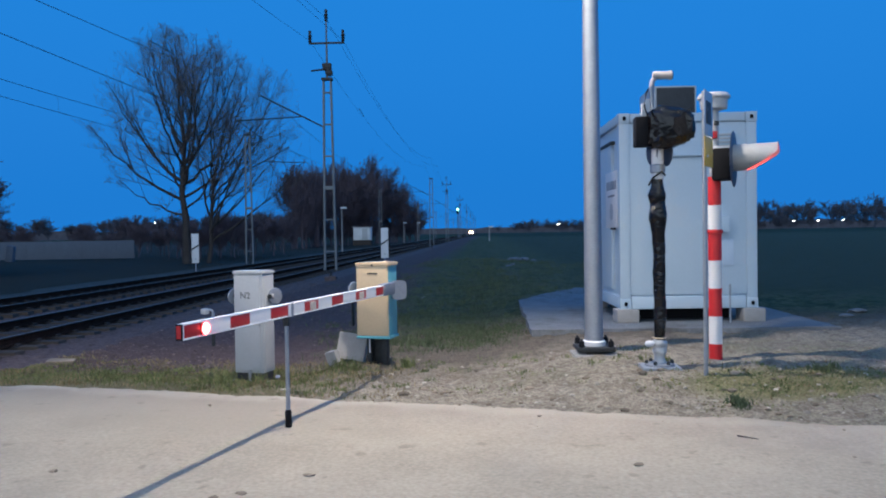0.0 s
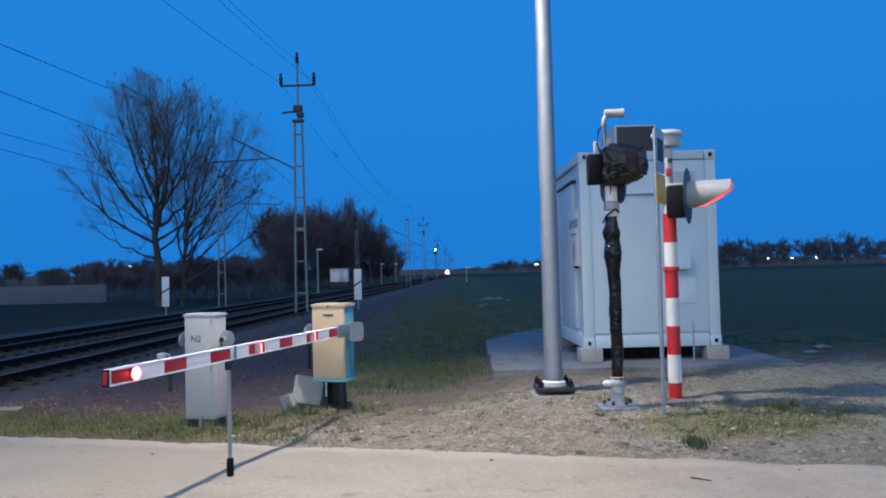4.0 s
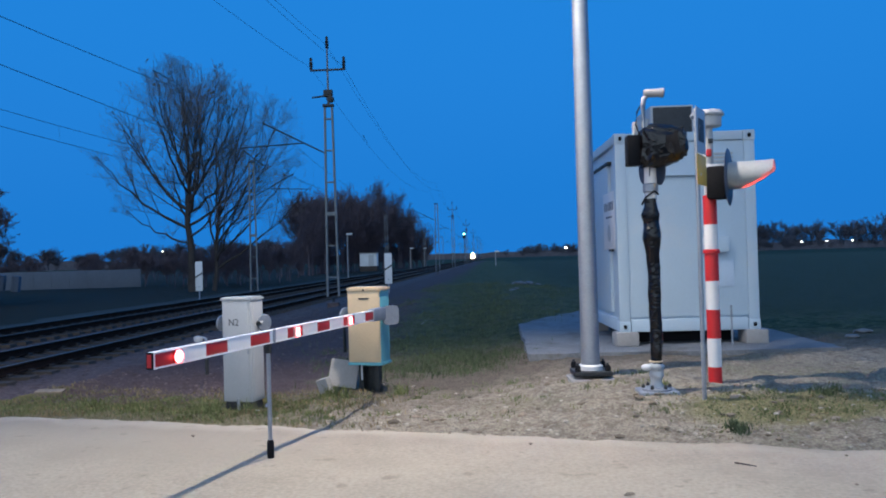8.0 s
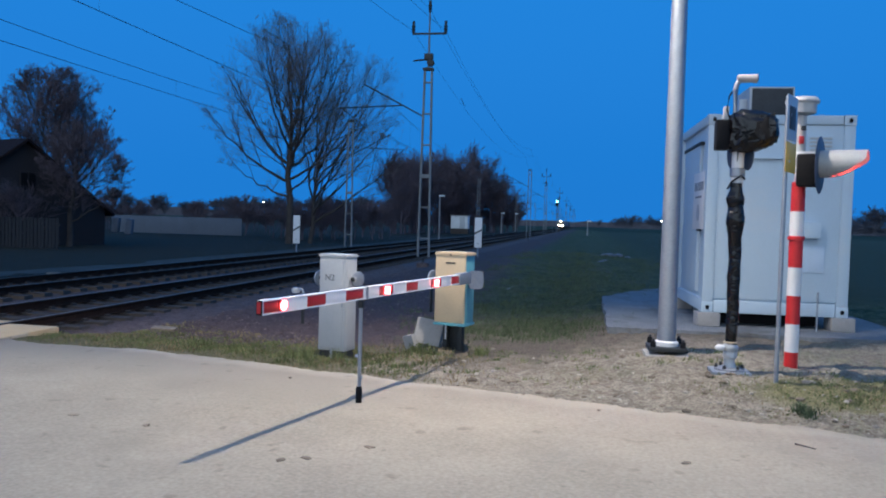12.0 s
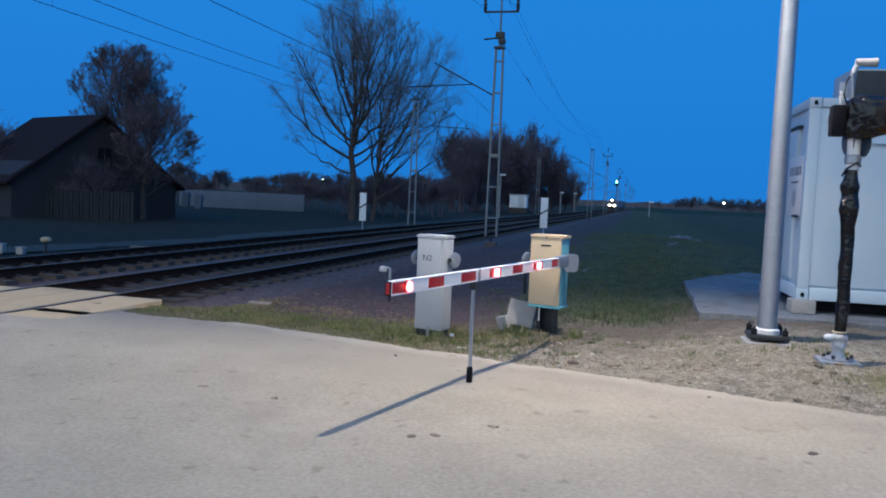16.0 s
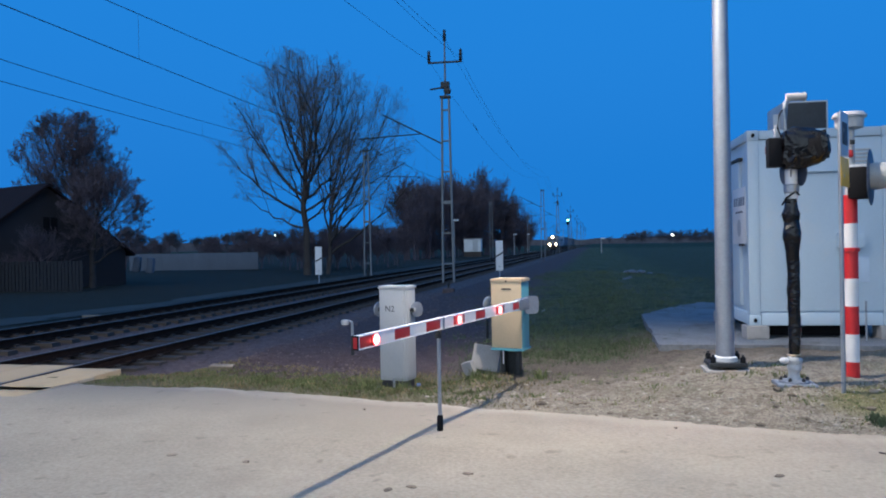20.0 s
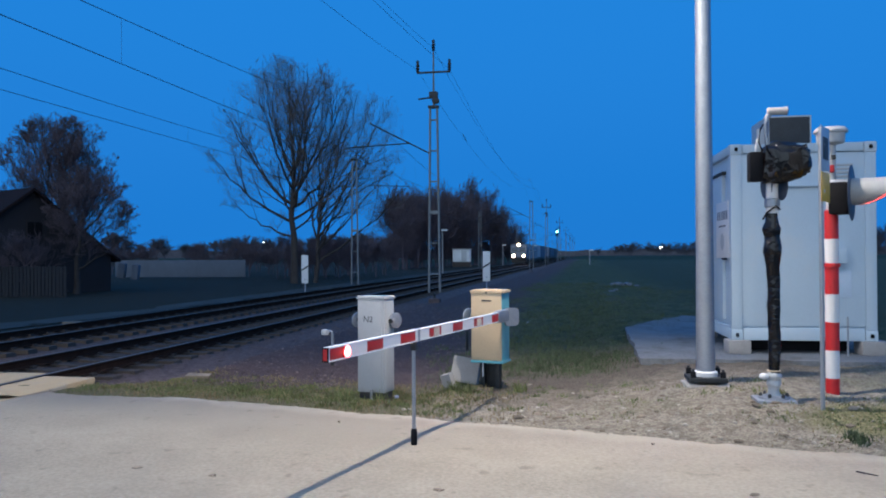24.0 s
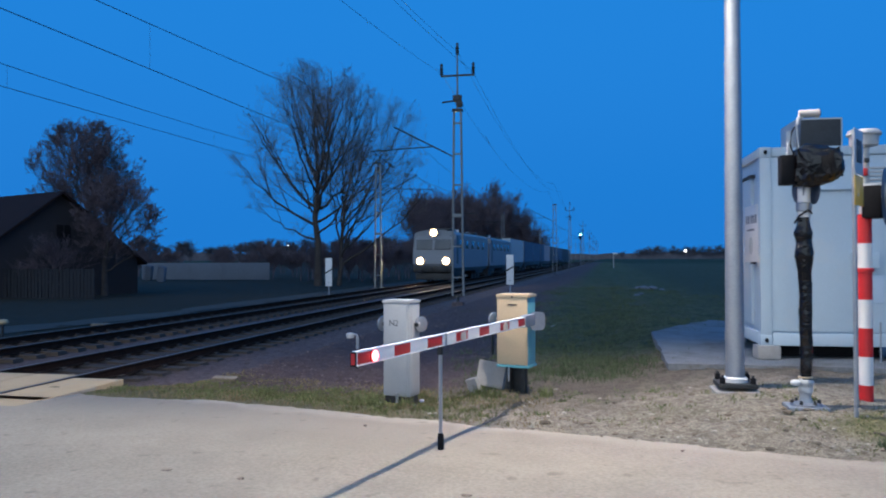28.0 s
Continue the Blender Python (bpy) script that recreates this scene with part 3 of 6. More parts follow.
def dust_road():
    """Pale dust blown to the road's edge, greyer worn asphalt towards the tracks, dark oily specks."""
    n, l = M_ROAD.node_tree.nodes, M_ROAD.node_tree.links
    b = n["Principled BSDF"]
    geo, sep = n.new("ShaderNodeNewGeometry"), n.new("ShaderNodeSeparateXYZ")
    l.new(geo.outputs["Position"], sep.inputs[0])

    def op(kind, a, c):
        o = n.new("ShaderNodeMath"); o.operation = kind
        for i, v in enumerate((a, c)):
            if isinstance(v, (int, float)):
                o.inputs[i].default_value = v
            else:
                l.new(v, o.inputs[i])
        return o.outputs[0]

    def tex(scale, detail):
        t = n.new("ShaderNodeTexNoise")
        t.inputs["Scale"].default_value, t.inputs["Detail"].default_value = scale, detail
        l.new(geo.outputs["Position"], t.inputs["Vector"])
        return t.outputs["Fac"]

    def ramp(v, a, c, lo, hi):
        r = n.new("ShaderNodeMapRange"); r.interpolation_type = 'SMOOTHSTEP'
        l.new(v, r.inputs[0])
        for i, k in enumerate((a, c, lo, hi)):
            r.inputs[i + 1].default_value = k
        return r.outputs[0]

    def mixc(f, a, c):
        o = n.new("ShaderNodeMixRGB")
        l.new(f, o.inputs[0]); l.new(a, o.inputs[1]); o.inputs[2].default_value = (*c, 1)
        return o.outputs[0]

    X, Y = sep.outputs[0], sep.outputs[1]
    wide, spots, patch = tex(1.3, 6), tex(5.5, 3), tex(0.7, 6)
    d = op('SUBTRACT', op('SUBTRACT', 7.28, op('MULTIPLY', X, 0.27)), Y)
    dj = op('ADD', d, op('MULTIPLY', op('SUBTRACT', wide, 0.5), 0.9))
    c = b.inputs["Base Color"].links[0].from_socket
    grey = op('MULTIPLY', ramp(op('ADD', X, op('MULTIPLY', op('SUBTRACT', patch, 0.5), 5)), 0.2, -2.0, 0, 1), ramp(dj, 2.2, 0.9, 0, 0.75))
    c = mixc(grey, c, (0.285, 0.248, 0.200))
    c = mixc(op('MULTIPLY', ramp(dj, 0.42, 0.10, 0, 0.7), ramp(wide, 0.35, 0.6, 0.4, 1)), c, (0.47, 0.415, 0.33))
    c = mixc(ramp(spots, 0.63, 0.72, 0, 0.45), c, (0.17, 0.145, 0.115))
    l.new(c, b.inputs["Base Color"])


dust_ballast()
dust_road()
make_ground()
make_road()
make_ballast()
NEAR = make_track("near_track", NEAR_TRACK, "pair of rusty rails on concrete sleepers in ballast")
FAR = make_track("far_track", FAR_TRACK, "second pair of rusty rails on concrete sleepers")
make_crossing()


# ---- the barrier and its drives ----
BOOM_YAW = math.degrees(math.atan2(0.9647, 0.2634)) - 90   # along +y at 0
TIP, BOOM_Z, BOOM_L = Vector((-1.5, 4.96, 0)), 0.985, 3.72
LENSES = []


def half_drum(r, h, lit):
    """A part of an upright drum: the lit sector round -x, or the dull rest round +x."""
    bm = bmesh.new()
    k = 10
    span = radians(150) if lit else radians(210)
    a0 = (math.pi if lit else 0.0) - span / 2
    ring = [(r * math.cos(a0 + span * i / k), r * math.sin(a0 + span * i / k)) for i in range(k + 1)]
    lo = [bm.verts.new((x, y, -h)) for x, y in ring]
    hi = [bm.verts.new((x, y, h)) for x, y in ring]
    for i in range(k):
        bm.faces.new((lo[i], lo[i + 1], hi[i + 1], hi[i]))
    bm.faces.new((lo[k], lo[0], hi[0], hi[k]))
    bm.faces.new(lo[::-1]); bm.faces.new(hi)
    return bm


def make_boom():
    b = thing("barrier_boom", pose(TIP.x, TIP.y, BOOM_Z, 0, 0, BOOM_YAW), "lowered red and white striped barrier boom with red lamps", "barrier boom")
    w, h = 0.044, 0.104
    cuts = [0.02, 0.285, 0.565, 0.83, 1.145, 1.435, 1.73, 2.0, 2.285, 2.54, 2.85, 3.12, 3.40, 3.66]
    part("core", box((0, BOOM_L / 2, 0), (w - 0.006, BOOM_L, h - 0.006), 0.003), M_BOOMWHITE, b, "white aluminium boom profile")
    for i in range(0, 13):
        y0, y1 = cuts[i], cuts[i + 1]
        part("stripe", box((0, (y0 + y1) / 2, 0), (w, y1 - y0, h - 0.02), 0.002), M_RED if i % 2 == 0 else M_BOOMWHITE, b, "red reflective band" if i % 2 == 0 else "white reflective band")
    for z in (-1, 1):
        part("edge_trim", box((0, BOOM_L / 2, z * (h / 2 - 0.004)), (w + 0.006, BOOM_L, 0.012), 0.003), M_BOOMWHITE, b, "white edge profile")
    part("end_cap", box((0, -0.005, 0), (w + 0.004, 0.012, h + 0.002), 0.003), M_BLACK, b, "black plastic end cap")
    part("end_face", box((0, -0.0115, 0), (w - 0.012, 0.004, h - 0.022), 0.001), M_RED, b, "dull red end face")
    for k, y in enumerate((0.24, 1.88, 2.985)):
        hz = part("lamp", box((0, y, 0), (w + 0.024, 0.088, 0.086), 0.012), M_RED, b, "red boom lamp housing")
        if k == 0:
            for sx in (-1, 1):
                part("lens", lathe([(0.040, -0.004), (0.042, 0.004), (0.034, 0.012), (0.014, 0.016)], 20, None, (sx * (w + 0.024) / 2, y, 0), 'X'), M_TIPGLOW, hz, "lit red lens")
        else:
            # drum added to imitate flashing: it turns, lit on one half
            drum = part("beacon_drum", half_drum(0.052, 0.036, True), M_TIPGLOW, b, "lit half of the drum added to make the lamp flash")
            part("dull_half", half_drum(0.052, 0.036, False), M_BOOMDARK, drum, "dull half of the drum")
            drum.location = (0, y, 0)
            LENSES.append((drum, y))
    part("joint_clamp", box((0, 1.50, 0), (w + 0.02, 0.03, h + 0.01), 0.004), M_GALV, b, "steel clamp over the prop")
    # hanging prop
    p = part("prop", rod((0, 1.44, -0.05), (0, 1.44, -0.83), 0.0165, seg=12), M_GALV, b, "hanging steel prop")
    part("hinge", box((0, 1.44, -0.085), (0.045, 0.05, 0.09), 0.006), M_DARK, p)
    part("prop_foot", lathe([(0.022, -0.972), (0.028, -0.96), (0.028, -0.84), (0.020, -0.82)], 14, None, (0, 1.44, 0)), M_BLACK, p, "black rubber foot")
    # arms to the drive
    part("boom_holder", box((0.0, 3.78, 0.0), (0.075, 0.34, 0.135), 0.012), M_GALV, b, "galvanised boom holder")
    return b


def drive_arm(parent, side, w, z=0.845, square=False, out=0.045):
    """A crank plate on the drive's shaft."""
    if square:
        bm = prism([(0.105 * (abs(math.cos(a)) ** 0.5) * (1 if math.cos(a) > 0 else -1), 0.115 * (abs(math.sin(a)) ** 0.5) * (1 if math.sin(a) > 0 else -1)) for a in [2 * math.pi * (k + 0.5) / 28 for k in range(28)]], -0.015, 0.015)
        bmesh.ops.rotate(bm, cent=(0, 0, 0), matrix=Matrix.Rotation(math.pi / 2, 3, 'Z'), verts=bm.verts)
    else:
        bm = lathe([(0.02, 0), (0.083, 0.004), (0.088, 0.012), (0.088, 0.026), (0.083, 0.034), (0.02, 0.038)], 28, None, (-0.019, 0, 0), 'X')
        bmesh.ops.scale(bm, vec=(1, 1.0, 1.1), verts=bm.verts)
    a = part("crank_plate", bm, M_GALV, parent, "galvanised crank plate")
    a.location = (side * (w / 2 + 0.085), -0.02, z) if square else (side * (w / 2 + out), 0.05 if side > 0 else -0.01, z)
    a.rotation_euler = (0, 0, radians(-38 if square else -32))
    h = part("shaft", rod((side * w / 2 - side * 0.02, 0.0, z), (side * (w / 2 + (0.045 if square else out)), -0.015 if square else 0.02, z), 0.028, seg=18), M_GREYBOX, parent, "shaft hub")
    part("bolt", lathe([(0.03, 0), (0.03, 0.012), (0.018, 0.02)], 6, None, (side * (w / 2 + 0.03), -0.045, z), 'Y'), M_DARK, h)
    return a


def make_grey_drive():
    w, d, h = 0.39, 0.28, 1.20
    f = thing("barrier_drive", pose(-2.08, 8.95, 0.0, 0, 0, BOOM_YAW), "tall light-grey steel barrier drive cabinet lettered N2", "barrier drive", "barrier drives")
    part("body", box((0, 0, 0.60), (w - 0.02, d - 0.02, h - 0.06), 0.012), M_GREYBOX, f)
    part("front_door", box((-0.008, -d / 2 + 0.006, 0.60), (w - 0.07, 0.018, h - 0.12), 0.006), M_GREYBOX, f, "flat front door")
    part("side_panel", box((w / 2 - 0.006, 0.0, 0.60), (0.016, d - 0.07, h - 0.12), 0.005), M_GREYBOX, f)
    bm = box((0, 0, 1.178), (w + 0.006, d + 0.006, 0.024), 0.004)
    box((0, 0, 1.195), (w - 0.02, d - 0.02, 0.014), 0.005, bm)
    part("lid", bm, M_GREYBOX, f, "overhanging lid")
    part("plinth", box((0, 0, -0.06), (w - 0.05, d - 0.05, 0.20), 0.01), M_DARK, f, "dark base frame")
    for x in (-1, 1):
        for y in (-1, 1):
            part("foot_bracket", box((x * (w / 2 + 0.0), y * (d / 2 + 0.03), -0.06), (0.05, 0.16, 0.014), 0.003, None, Matrix.Rotation(radians(x * y * 28), 3, 'Z')), M_GALV, f, "bolted steel foot")
    part("cable_pipe", rod((0.03, -d / 2 - 0.035, -0.16), (0.03, -d / 2 - 0.035, 0.075), 0.016, seg=12), M_GALV, f, "short upright conduit")
    part("handle", box((w / 2 - 0.045, -d / 2 - 0.008, 0.62), (0.02, 0.016, 0.10), 0.005), M_GALV, f)
    for s in (-1, 1):
        drive_arm(f, s, w, 0.90, False, 0.05)
    words("N2", 0.105, Matrix.Translation((-0.03, -d / 2 - 0.0045, 0.885)) @ Matrix.Rotation(math.pi / 2, 4, 'X'), M_INK, f)
    return f


def make_yellow_drive():
    w, d = 0.40, 0.30
    f = thing("barrier_drive", pose(-0.705, 9.47, -0.012, 0, 0, BOOM_YAW), "cream-yellow barrier drive cabinet with teal sides on a dark stand", "barrier drive", "barrier drives")
    part("body", box((0, 0.012, 0.80), (w, d - 0.03, 0.88), 0.008), M_TEAL, f, "teal-painted housing")
    part("front_door", box((-0.005, -d / 2 + 0.008, 0.815), (w + 0.002, 0.03, 0.86), 0.008), M_YELLOW, f, "cream front door")
    bm = box((0, 0, 1.246), (w + 0.028, d + 0.03, 0.036), 0.004)
    box((0, 0, 1.267), (w - 0.03, d - 0.03, 0.010), 0.003, bm)
    part("lid", bm, M_YELLOW, f, "cream overhanging lid")
    part("lower_rail", box((0, 0, 0.365), (w + 0.03, d + 0.03, 0.03), 0.006), M_TEAL, f, "teal bottom rail")
    part("nameplate", box((0.0, -d / 2 - 0.009, 1.135), (0.13, 0.004, 0.018), 0.001), M_INK, f, "dark nameplate bar")
    part("lock", lathe([(0.012, 0), (0.012, 0.008), (0.006, 0.012)], 12, None, (0.0, -d / 2 - 0.018, 1.235), 'Y'), M_DARK, f, "dark lock boss")
    for x in (-0.10, 0.10):
        part("leg", box((x, 0.0, 0.17), (0.06, 0.10, 0.37), 0.006), M_DARK, f, "dark steel leg")
    part("stand_web", box((0.02, 0.06, 0.16), (0.20, 0.02, 0.30), 0.003), M_DARK, f)
    part("drip_strip", box((-0.085, -0.06, 0.25), (0.018, 0.012, 0.17), 0.003), M_WHITE, f, "white conduit stub")
    drive_arm(f, -1, w, 0.93, False, 0.10)
    drive_arm(f, 1, w, 0.93, True)
    part("boom_arm", box((0.235, -0.40, 0.955), (0.02, 0.80, 0.08), 0.008), M_GALV, f, "galvanised boom arm")
    part("counter_arm", box((-0.325, 0.0, 0.70), (0.02, 0.06, 0.44), 0.008), M_DARK, f, "counterweight arm")
    return f


make_boom()
make_grey_drive()
make_yellow_drive()


# ---- concrete blocks by the drive, low post ----
def make_cable_blocks():
    a = part("concrete_block", box((0, 0, 0), (0.36, 0.13, 0.33), 0.006), M_CONC, smooth_angle=0)
    a.matrix_basis = pose(-1.05, 9.70, 0.19, -12, 8, BOOM_YAW + 8)
    tagged(a, "rough pale concrete block leaning by the drive", "concrete block", "loose concrete blocks")
    c = part("concrete_block", box((0, 0, 0), (0.14, 0.10, 0.20), 0.006), M_CONC, smooth_angle=0)
    c.matrix_basis = pose(-1.25, 9.45, 0.08, 6, -16, BOOM_YAW - 6)
    tagged(c, "small tilted concrete block on the grass", "concrete block", "loose concrete blocks")
    d = part("concrete_block", box((0, 0, 0), (0.34, 0.20, 0.06), 0.015), M_CLOD)
    d.matrix_basis = pose(-4.98, 10.15, ground_z(-4.98, 10.15) + 0.03, 3, 2, 12)
    tagged(d, "flat concrete slab lying in the grass", "concrete block", "loose concrete blocks")


def make_low_post():
    p = thing("detector_post", pose(-3.58, 11.9, 0, 0, 0, 5), "low grey post with a hooked round head", "trackside post")
    part("post", rod((0.07, 0, 0.22), (0.07, 0, 0.42), 0.026, seg=12), M_GALV, p)
    # lower stem coloured dark so that it drops out of sight
    part("sleeve", rod((0.07, 0, -0.6), (0.07, 0, 0.23), 0.03, seg=12), M_DARK, p, "lower stem darkened to drop out of sight")
    part("head", lathe([(0.02, -0.05), (0.06, -0.045), (0.07, 0.0), (0.06, 0.035), (0.02, 0.045)], 18, None, (-0.05, 0, 0.45)), M_GREYBOX, p, "pale round head")
    part("arm", tube([(0.07, 0, 0.40), (0.06, 0, 0.455), (0.02, 0, 0.47), (-0.05, 0, 0.46)], 0.02, 8), M_GALV, p)


def make_far_fittings():
    for x, y, w, h in ((-16.3, 17.7, 0.24, 0.24), (-15.85, 17.95, 0.20, 0.18)):
        b = thing("trackside_box", pose(x, y, ground_z(x, y), 0, 0, 8), "small pale trackside cable box", "cable box", "cable boxes beyond the tracks")
        part("body", box((0, 0, h / 2 + 0.05), (w, 0.18, h), 0.02), M_CONC, b)
        part("lid", box((0, 0, h + 0.065), (w + 0.03, 0.21, 0.03), 0.01), M_CONC, b, "pale lid")
        part("stub", box((0, 0, 0.0), (0.10, 0.10, 0.3), 0.01), M_DARK, b)
    p = thing("detector_post", pose(-15.6, 18.6, ground_z(-15.6, 18.6)), "low dark post with a pale mushroom head", "trackside post", "low trackside posts")
    part("post", rod((0, 0, -0.2), (0, 0, 0.40), 0.035, seg=12), M_DARK, p)
    part("head", lathe([(0.04, 0.38), (0.13, 0.40), (0.15, 0.45), (0.12, 0.51), (0.03, 0.53)], 18), M_CONC_PALE, p, "pale round head")
    o = part("rubble", box((0, 0, 0), (0.55, 0.22, 0.08), 0.03), M_CLOD)
    o.matrix_basis = pose(-14.9, 22.0, ground_z(-14.9, 22.0) + 0.06, 0, 0, 14)
    tagged(o, "pale flat slab lying beyond the tracks", "rubble")


make_cable_blocks()
make_low_post()
make_far_fittings()


# ---- street lamp pole ----
def make_street_lamp(x, y, light):
    z = max(ground_z(x, y), -0.1)
    s = thing("street_lamp", pose(x, y, z), "tall tapered galvanised street lamp on a bolted flange", "street lamp", "street lamps at the crossing")
    part("pole", lathe([(0.106, 0.05), (0.104, 0.3), (0.097, 2.2), (0.089, 4.0), (0.084, 6.2), (0.06, 7.0)], 32), M_GALV, s, "tapered galvanised pole")
    bm = box((0, 0, 0.03), (0.42, 0.42, 0.05), 0.008)
    part("flange", bm, M_DARK, s, "dark square base plate")
    part("footing", box((0, 0, -0.14), (0.50, 0.50, 0.22), 0.02), M_CONC, s, "concrete footing")
    part("collar", lathe([(0.135, 0.055), (0.135, 0.10), (0.114, 0.115)], 28), M_WHITE, s, "white weld collar")
    for sx in (-1, 1):
        for sy in (-1, 1):
            b = part("anchor_bolt", rod((sx * 0.165, sy * 0.165, 0.05), (sx * 0.165, sy * 0.165, 0.15), 0.016, seg=10), M_DARK, s)
            part("nut_cap", lathe([(0.032, 0.055), (0.032, 0.11), (0.020, 0.125)], 6, None, (sx * 0.165, sy * 0.165, 0)), M_BLACK, b, "black nut cap")
    head = light - Vector((x, y, z))
    part("outreach_arm", tube([(0, 0, 7.0), (head.x * 0.07, head.y * 0.07, 7.14), (head.x * 0.33, head.y * 0.33, 7.1), head + Vector((0.2, 0.16, 0.09))], 0.035, 10), M_GALV, s)
    lh = box((0, 0, 0.075), (0.28, 0.62, 0.09), 0.03)
    bmesh.ops.rotate(lh, cent=(0, 0, 0), matrix=Matrix.Rotation(radians(-50), 3, 'Z'), verts=lh.verts)
    bmesh.ops.translate(lh, vec=head, verts=lh.verts)
    part("lamp_head", lh, M_GREYBOX, s, "flat grey lamp housing")
    return s


make_street_lamp(1.84, 8.98, LAMP)
# out of view: a post to carry the added light
make_street_lamp(-16.6, 5.6, LAMP_ADDED)


# ---- wrapped signal, not yet in use ----
def make_wrapped_signal():
    x, y = 2.33, 7.96
    z = ground_z(x, y) - 0.02
    s = thing("wrapped_signal", pose(x, y, z, 0, 0, -2), "crossing signal wrapped in black foil with a camera on top", "crossing signal")
    # flange
    part("flange", lathe([(0.15, 0.062), (0.15, 0.085), (0.09, 0.095)], 24), M_GALV, s, "round base flange")
    part("base_plate", box((0, 0, 0.045), (0.38, 0.34, 0.04), 0.008), M_GALV, s, "square steel base plate")
    part("packing", box((0, 0, 0.0), (0.26, 0.24, 0.06), 0.01), M_DARK, s, "dark packing under the plate")
    bm = lathe([(0.096, 0.08), (0.092, 0.10), (0.074, 0.13), (0.070, 0.16), (0.078, 0.185), (0.098, 0.20), (0.100, 0.225), (0.086, 0.245), (0.094, 0.262), (0.108, 0.285), (0.106, 0.305), (0.084, 0.325), (0.066, 0.335)], 28)
    for v in bm.verts:
        k = 0.74 + 0.13 * noise.noise(v.co * 16) + 0.07 * noise.noise(v.co * 34)
        v.co = Vector((v.co.x * k, v.co.y * k, v.co.z + 0.012 * noise.noise(v.co * 11)))
    part("base_casting", bm, M_GREYBOX, s, "lumpy white wrapping round the foot", 50)
    bm = bmesh.new()
    bmesh.ops.create_icosphere(bm, subdivisions=2, radius=0.042)
    bmesh.ops.scale(bm, vec=(1.2, 0.9, 0.8), verts=bm.verts)
    bmesh.ops.translate(bm, vec=(-0.105, -0.05, 0.295), verts=bm.verts)
    part("knot", bm, M_WHITE, s, "knotted white wrapping")
    for sx in (-1, 1):
        part("packing", box((sx * 0.155, 0, -0.01), (0.06, 0.30, 0.07), 0.008), M_GALV, s, "steel packing under the plate")
    for k in range(6):
        a = k * math.pi / 3
        part("bolt", lathe([(0.018, 0.06), (0.018, 0.11), (0.008, 0.125)], 6, None, (0.128 * math.cos(a), 0.128 * math.sin(a), 0)), M_DARK, s)
    rng = random.Random(4)
    # crumpled foil round the pole
    bm = bmesh.new()
    seg, rings = 22, []
    hs = list(np.linspace(0.26, 1.96, 44))
    for i, h in enumerate(hs):
        bulge = 0.030 * math.exp(-((h - 1.58) / 0.13) ** 2) + 0.030 * math.exp(-((h - 1.80) / 0.06) ** 2) - 0.010 * math.exp(-((h - 0.36) / 0.05) ** 2)
        ring = []
        for k in range(seg):
            a = 2 * math.pi * k / seg
            r = 0.061 + bulge + 0.010 * noise.noise((math.cos(a) * 1.6, math.sin(a) * 1.6, h * 7)) + 0.006 * noise.noise((math.cos(a) * 5, math.sin(a) * 5, h * 16))
            ring.append(bm.verts.new((r * math.cos(a) + 0.010 * math.sin(h * 2.1), r * math.sin(a), h)))
        rings.append(ring)
    for a, c in zip(rings, rings[1:]):
        for k in range(seg):
            bm.faces.new((a[k], a[(k + 1) % seg], c[(k + 1) % seg], c[k]))
    bm.faces.new(rings[0][::-1]); bm.faces.new(rings[-1])
    part("pole_wrapping", bm, M_FOIL, s, "crumpled black foil", 60)
    part("tape_ring", lathe([(0.062, 0.340), (0.068, 0.343), (0.068, 0.352), (0.062, 0.355)], 24), M_YELLOW, s, "yellow tape")
    part("pole", rod((0, 0, 0.3), (0, 0, 2.30), 0.044, seg=24), M_WHITE, s, "white pole")
    part("pole_top", rod((0, 0, 1.93), (0, 0, 2.32), 0.060, seg=24), M_WHITE, s, "bare white top of the pole")
    part("pole_band", lathe([(0.066, 2.02), (0.075, 2.03), (0.075, 2.10), (0.066, 2.11)], 24), M_GALV, s)
    part("tie", tube([(0.07, -0.02, 2.0), (0.02, -0.085, 2.03), (-0.06, -0.05, 1.97), (-0.09, 0.0, 1.90)], 0.010, 6), M_BLACK, s, "loose black tie")
    # head
    part("junction_box", box((-0.165, 0.0, 2.44), (0.13, 0.17, 0.30), 0.015), M_BLACK, s, "black terminal box")
    bm = bmesh.new()
    bmesh.ops.create_icosphere(bm, subdivisions=4, radius=1)
    for v in bm.verts:
        p = v.co.copy()
        k = 4.2
        q = Vector((abs(p.x) ** (2 / k) * (1 if p.x > 0 else -1), abs(p.y) ** (2 / k) * (1 if p.y > 0 else -1), abs(p.z) ** (2 / k) * (1 if p.z > 0 else -1)))
        n1 = -0.05 + 0.10 * noise.noise(p * 2.2) + 0.16 * abs(noise.noise(p * 4.5)) + 0.09 * abs(noise.noise(p * 9))
        taper = 1 - 0.10 * q.x
        v.co = Vector((q.x * 0.235, q.y * 0.17 * taper, (q.z * 0.20 - 0.05 * max(0, q.x) * (q.z < 0) * -1) * taper)) * (1 + n1)
    bmesh.ops.translate(bm, vec=(0.125, 0, 2.47), verts=bm.verts)
    part("head_wrapping", bm, M_FOIL, s, "glossy crumpled black foil", 50)
    for dx, dz in ((-0.05, 2.18), (0.10, 2.17)):
        bm = lathe([(0.02, -0.006), (0.105, -0.004), (0.11, 0.0), (0.105, 0.004), (0.02, 0.006)], 26, None, (0, 0, 0), 'X')
        bmesh.ops.scale(bm, vec=(1, 0.9, 1.35), verts=bm.verts)
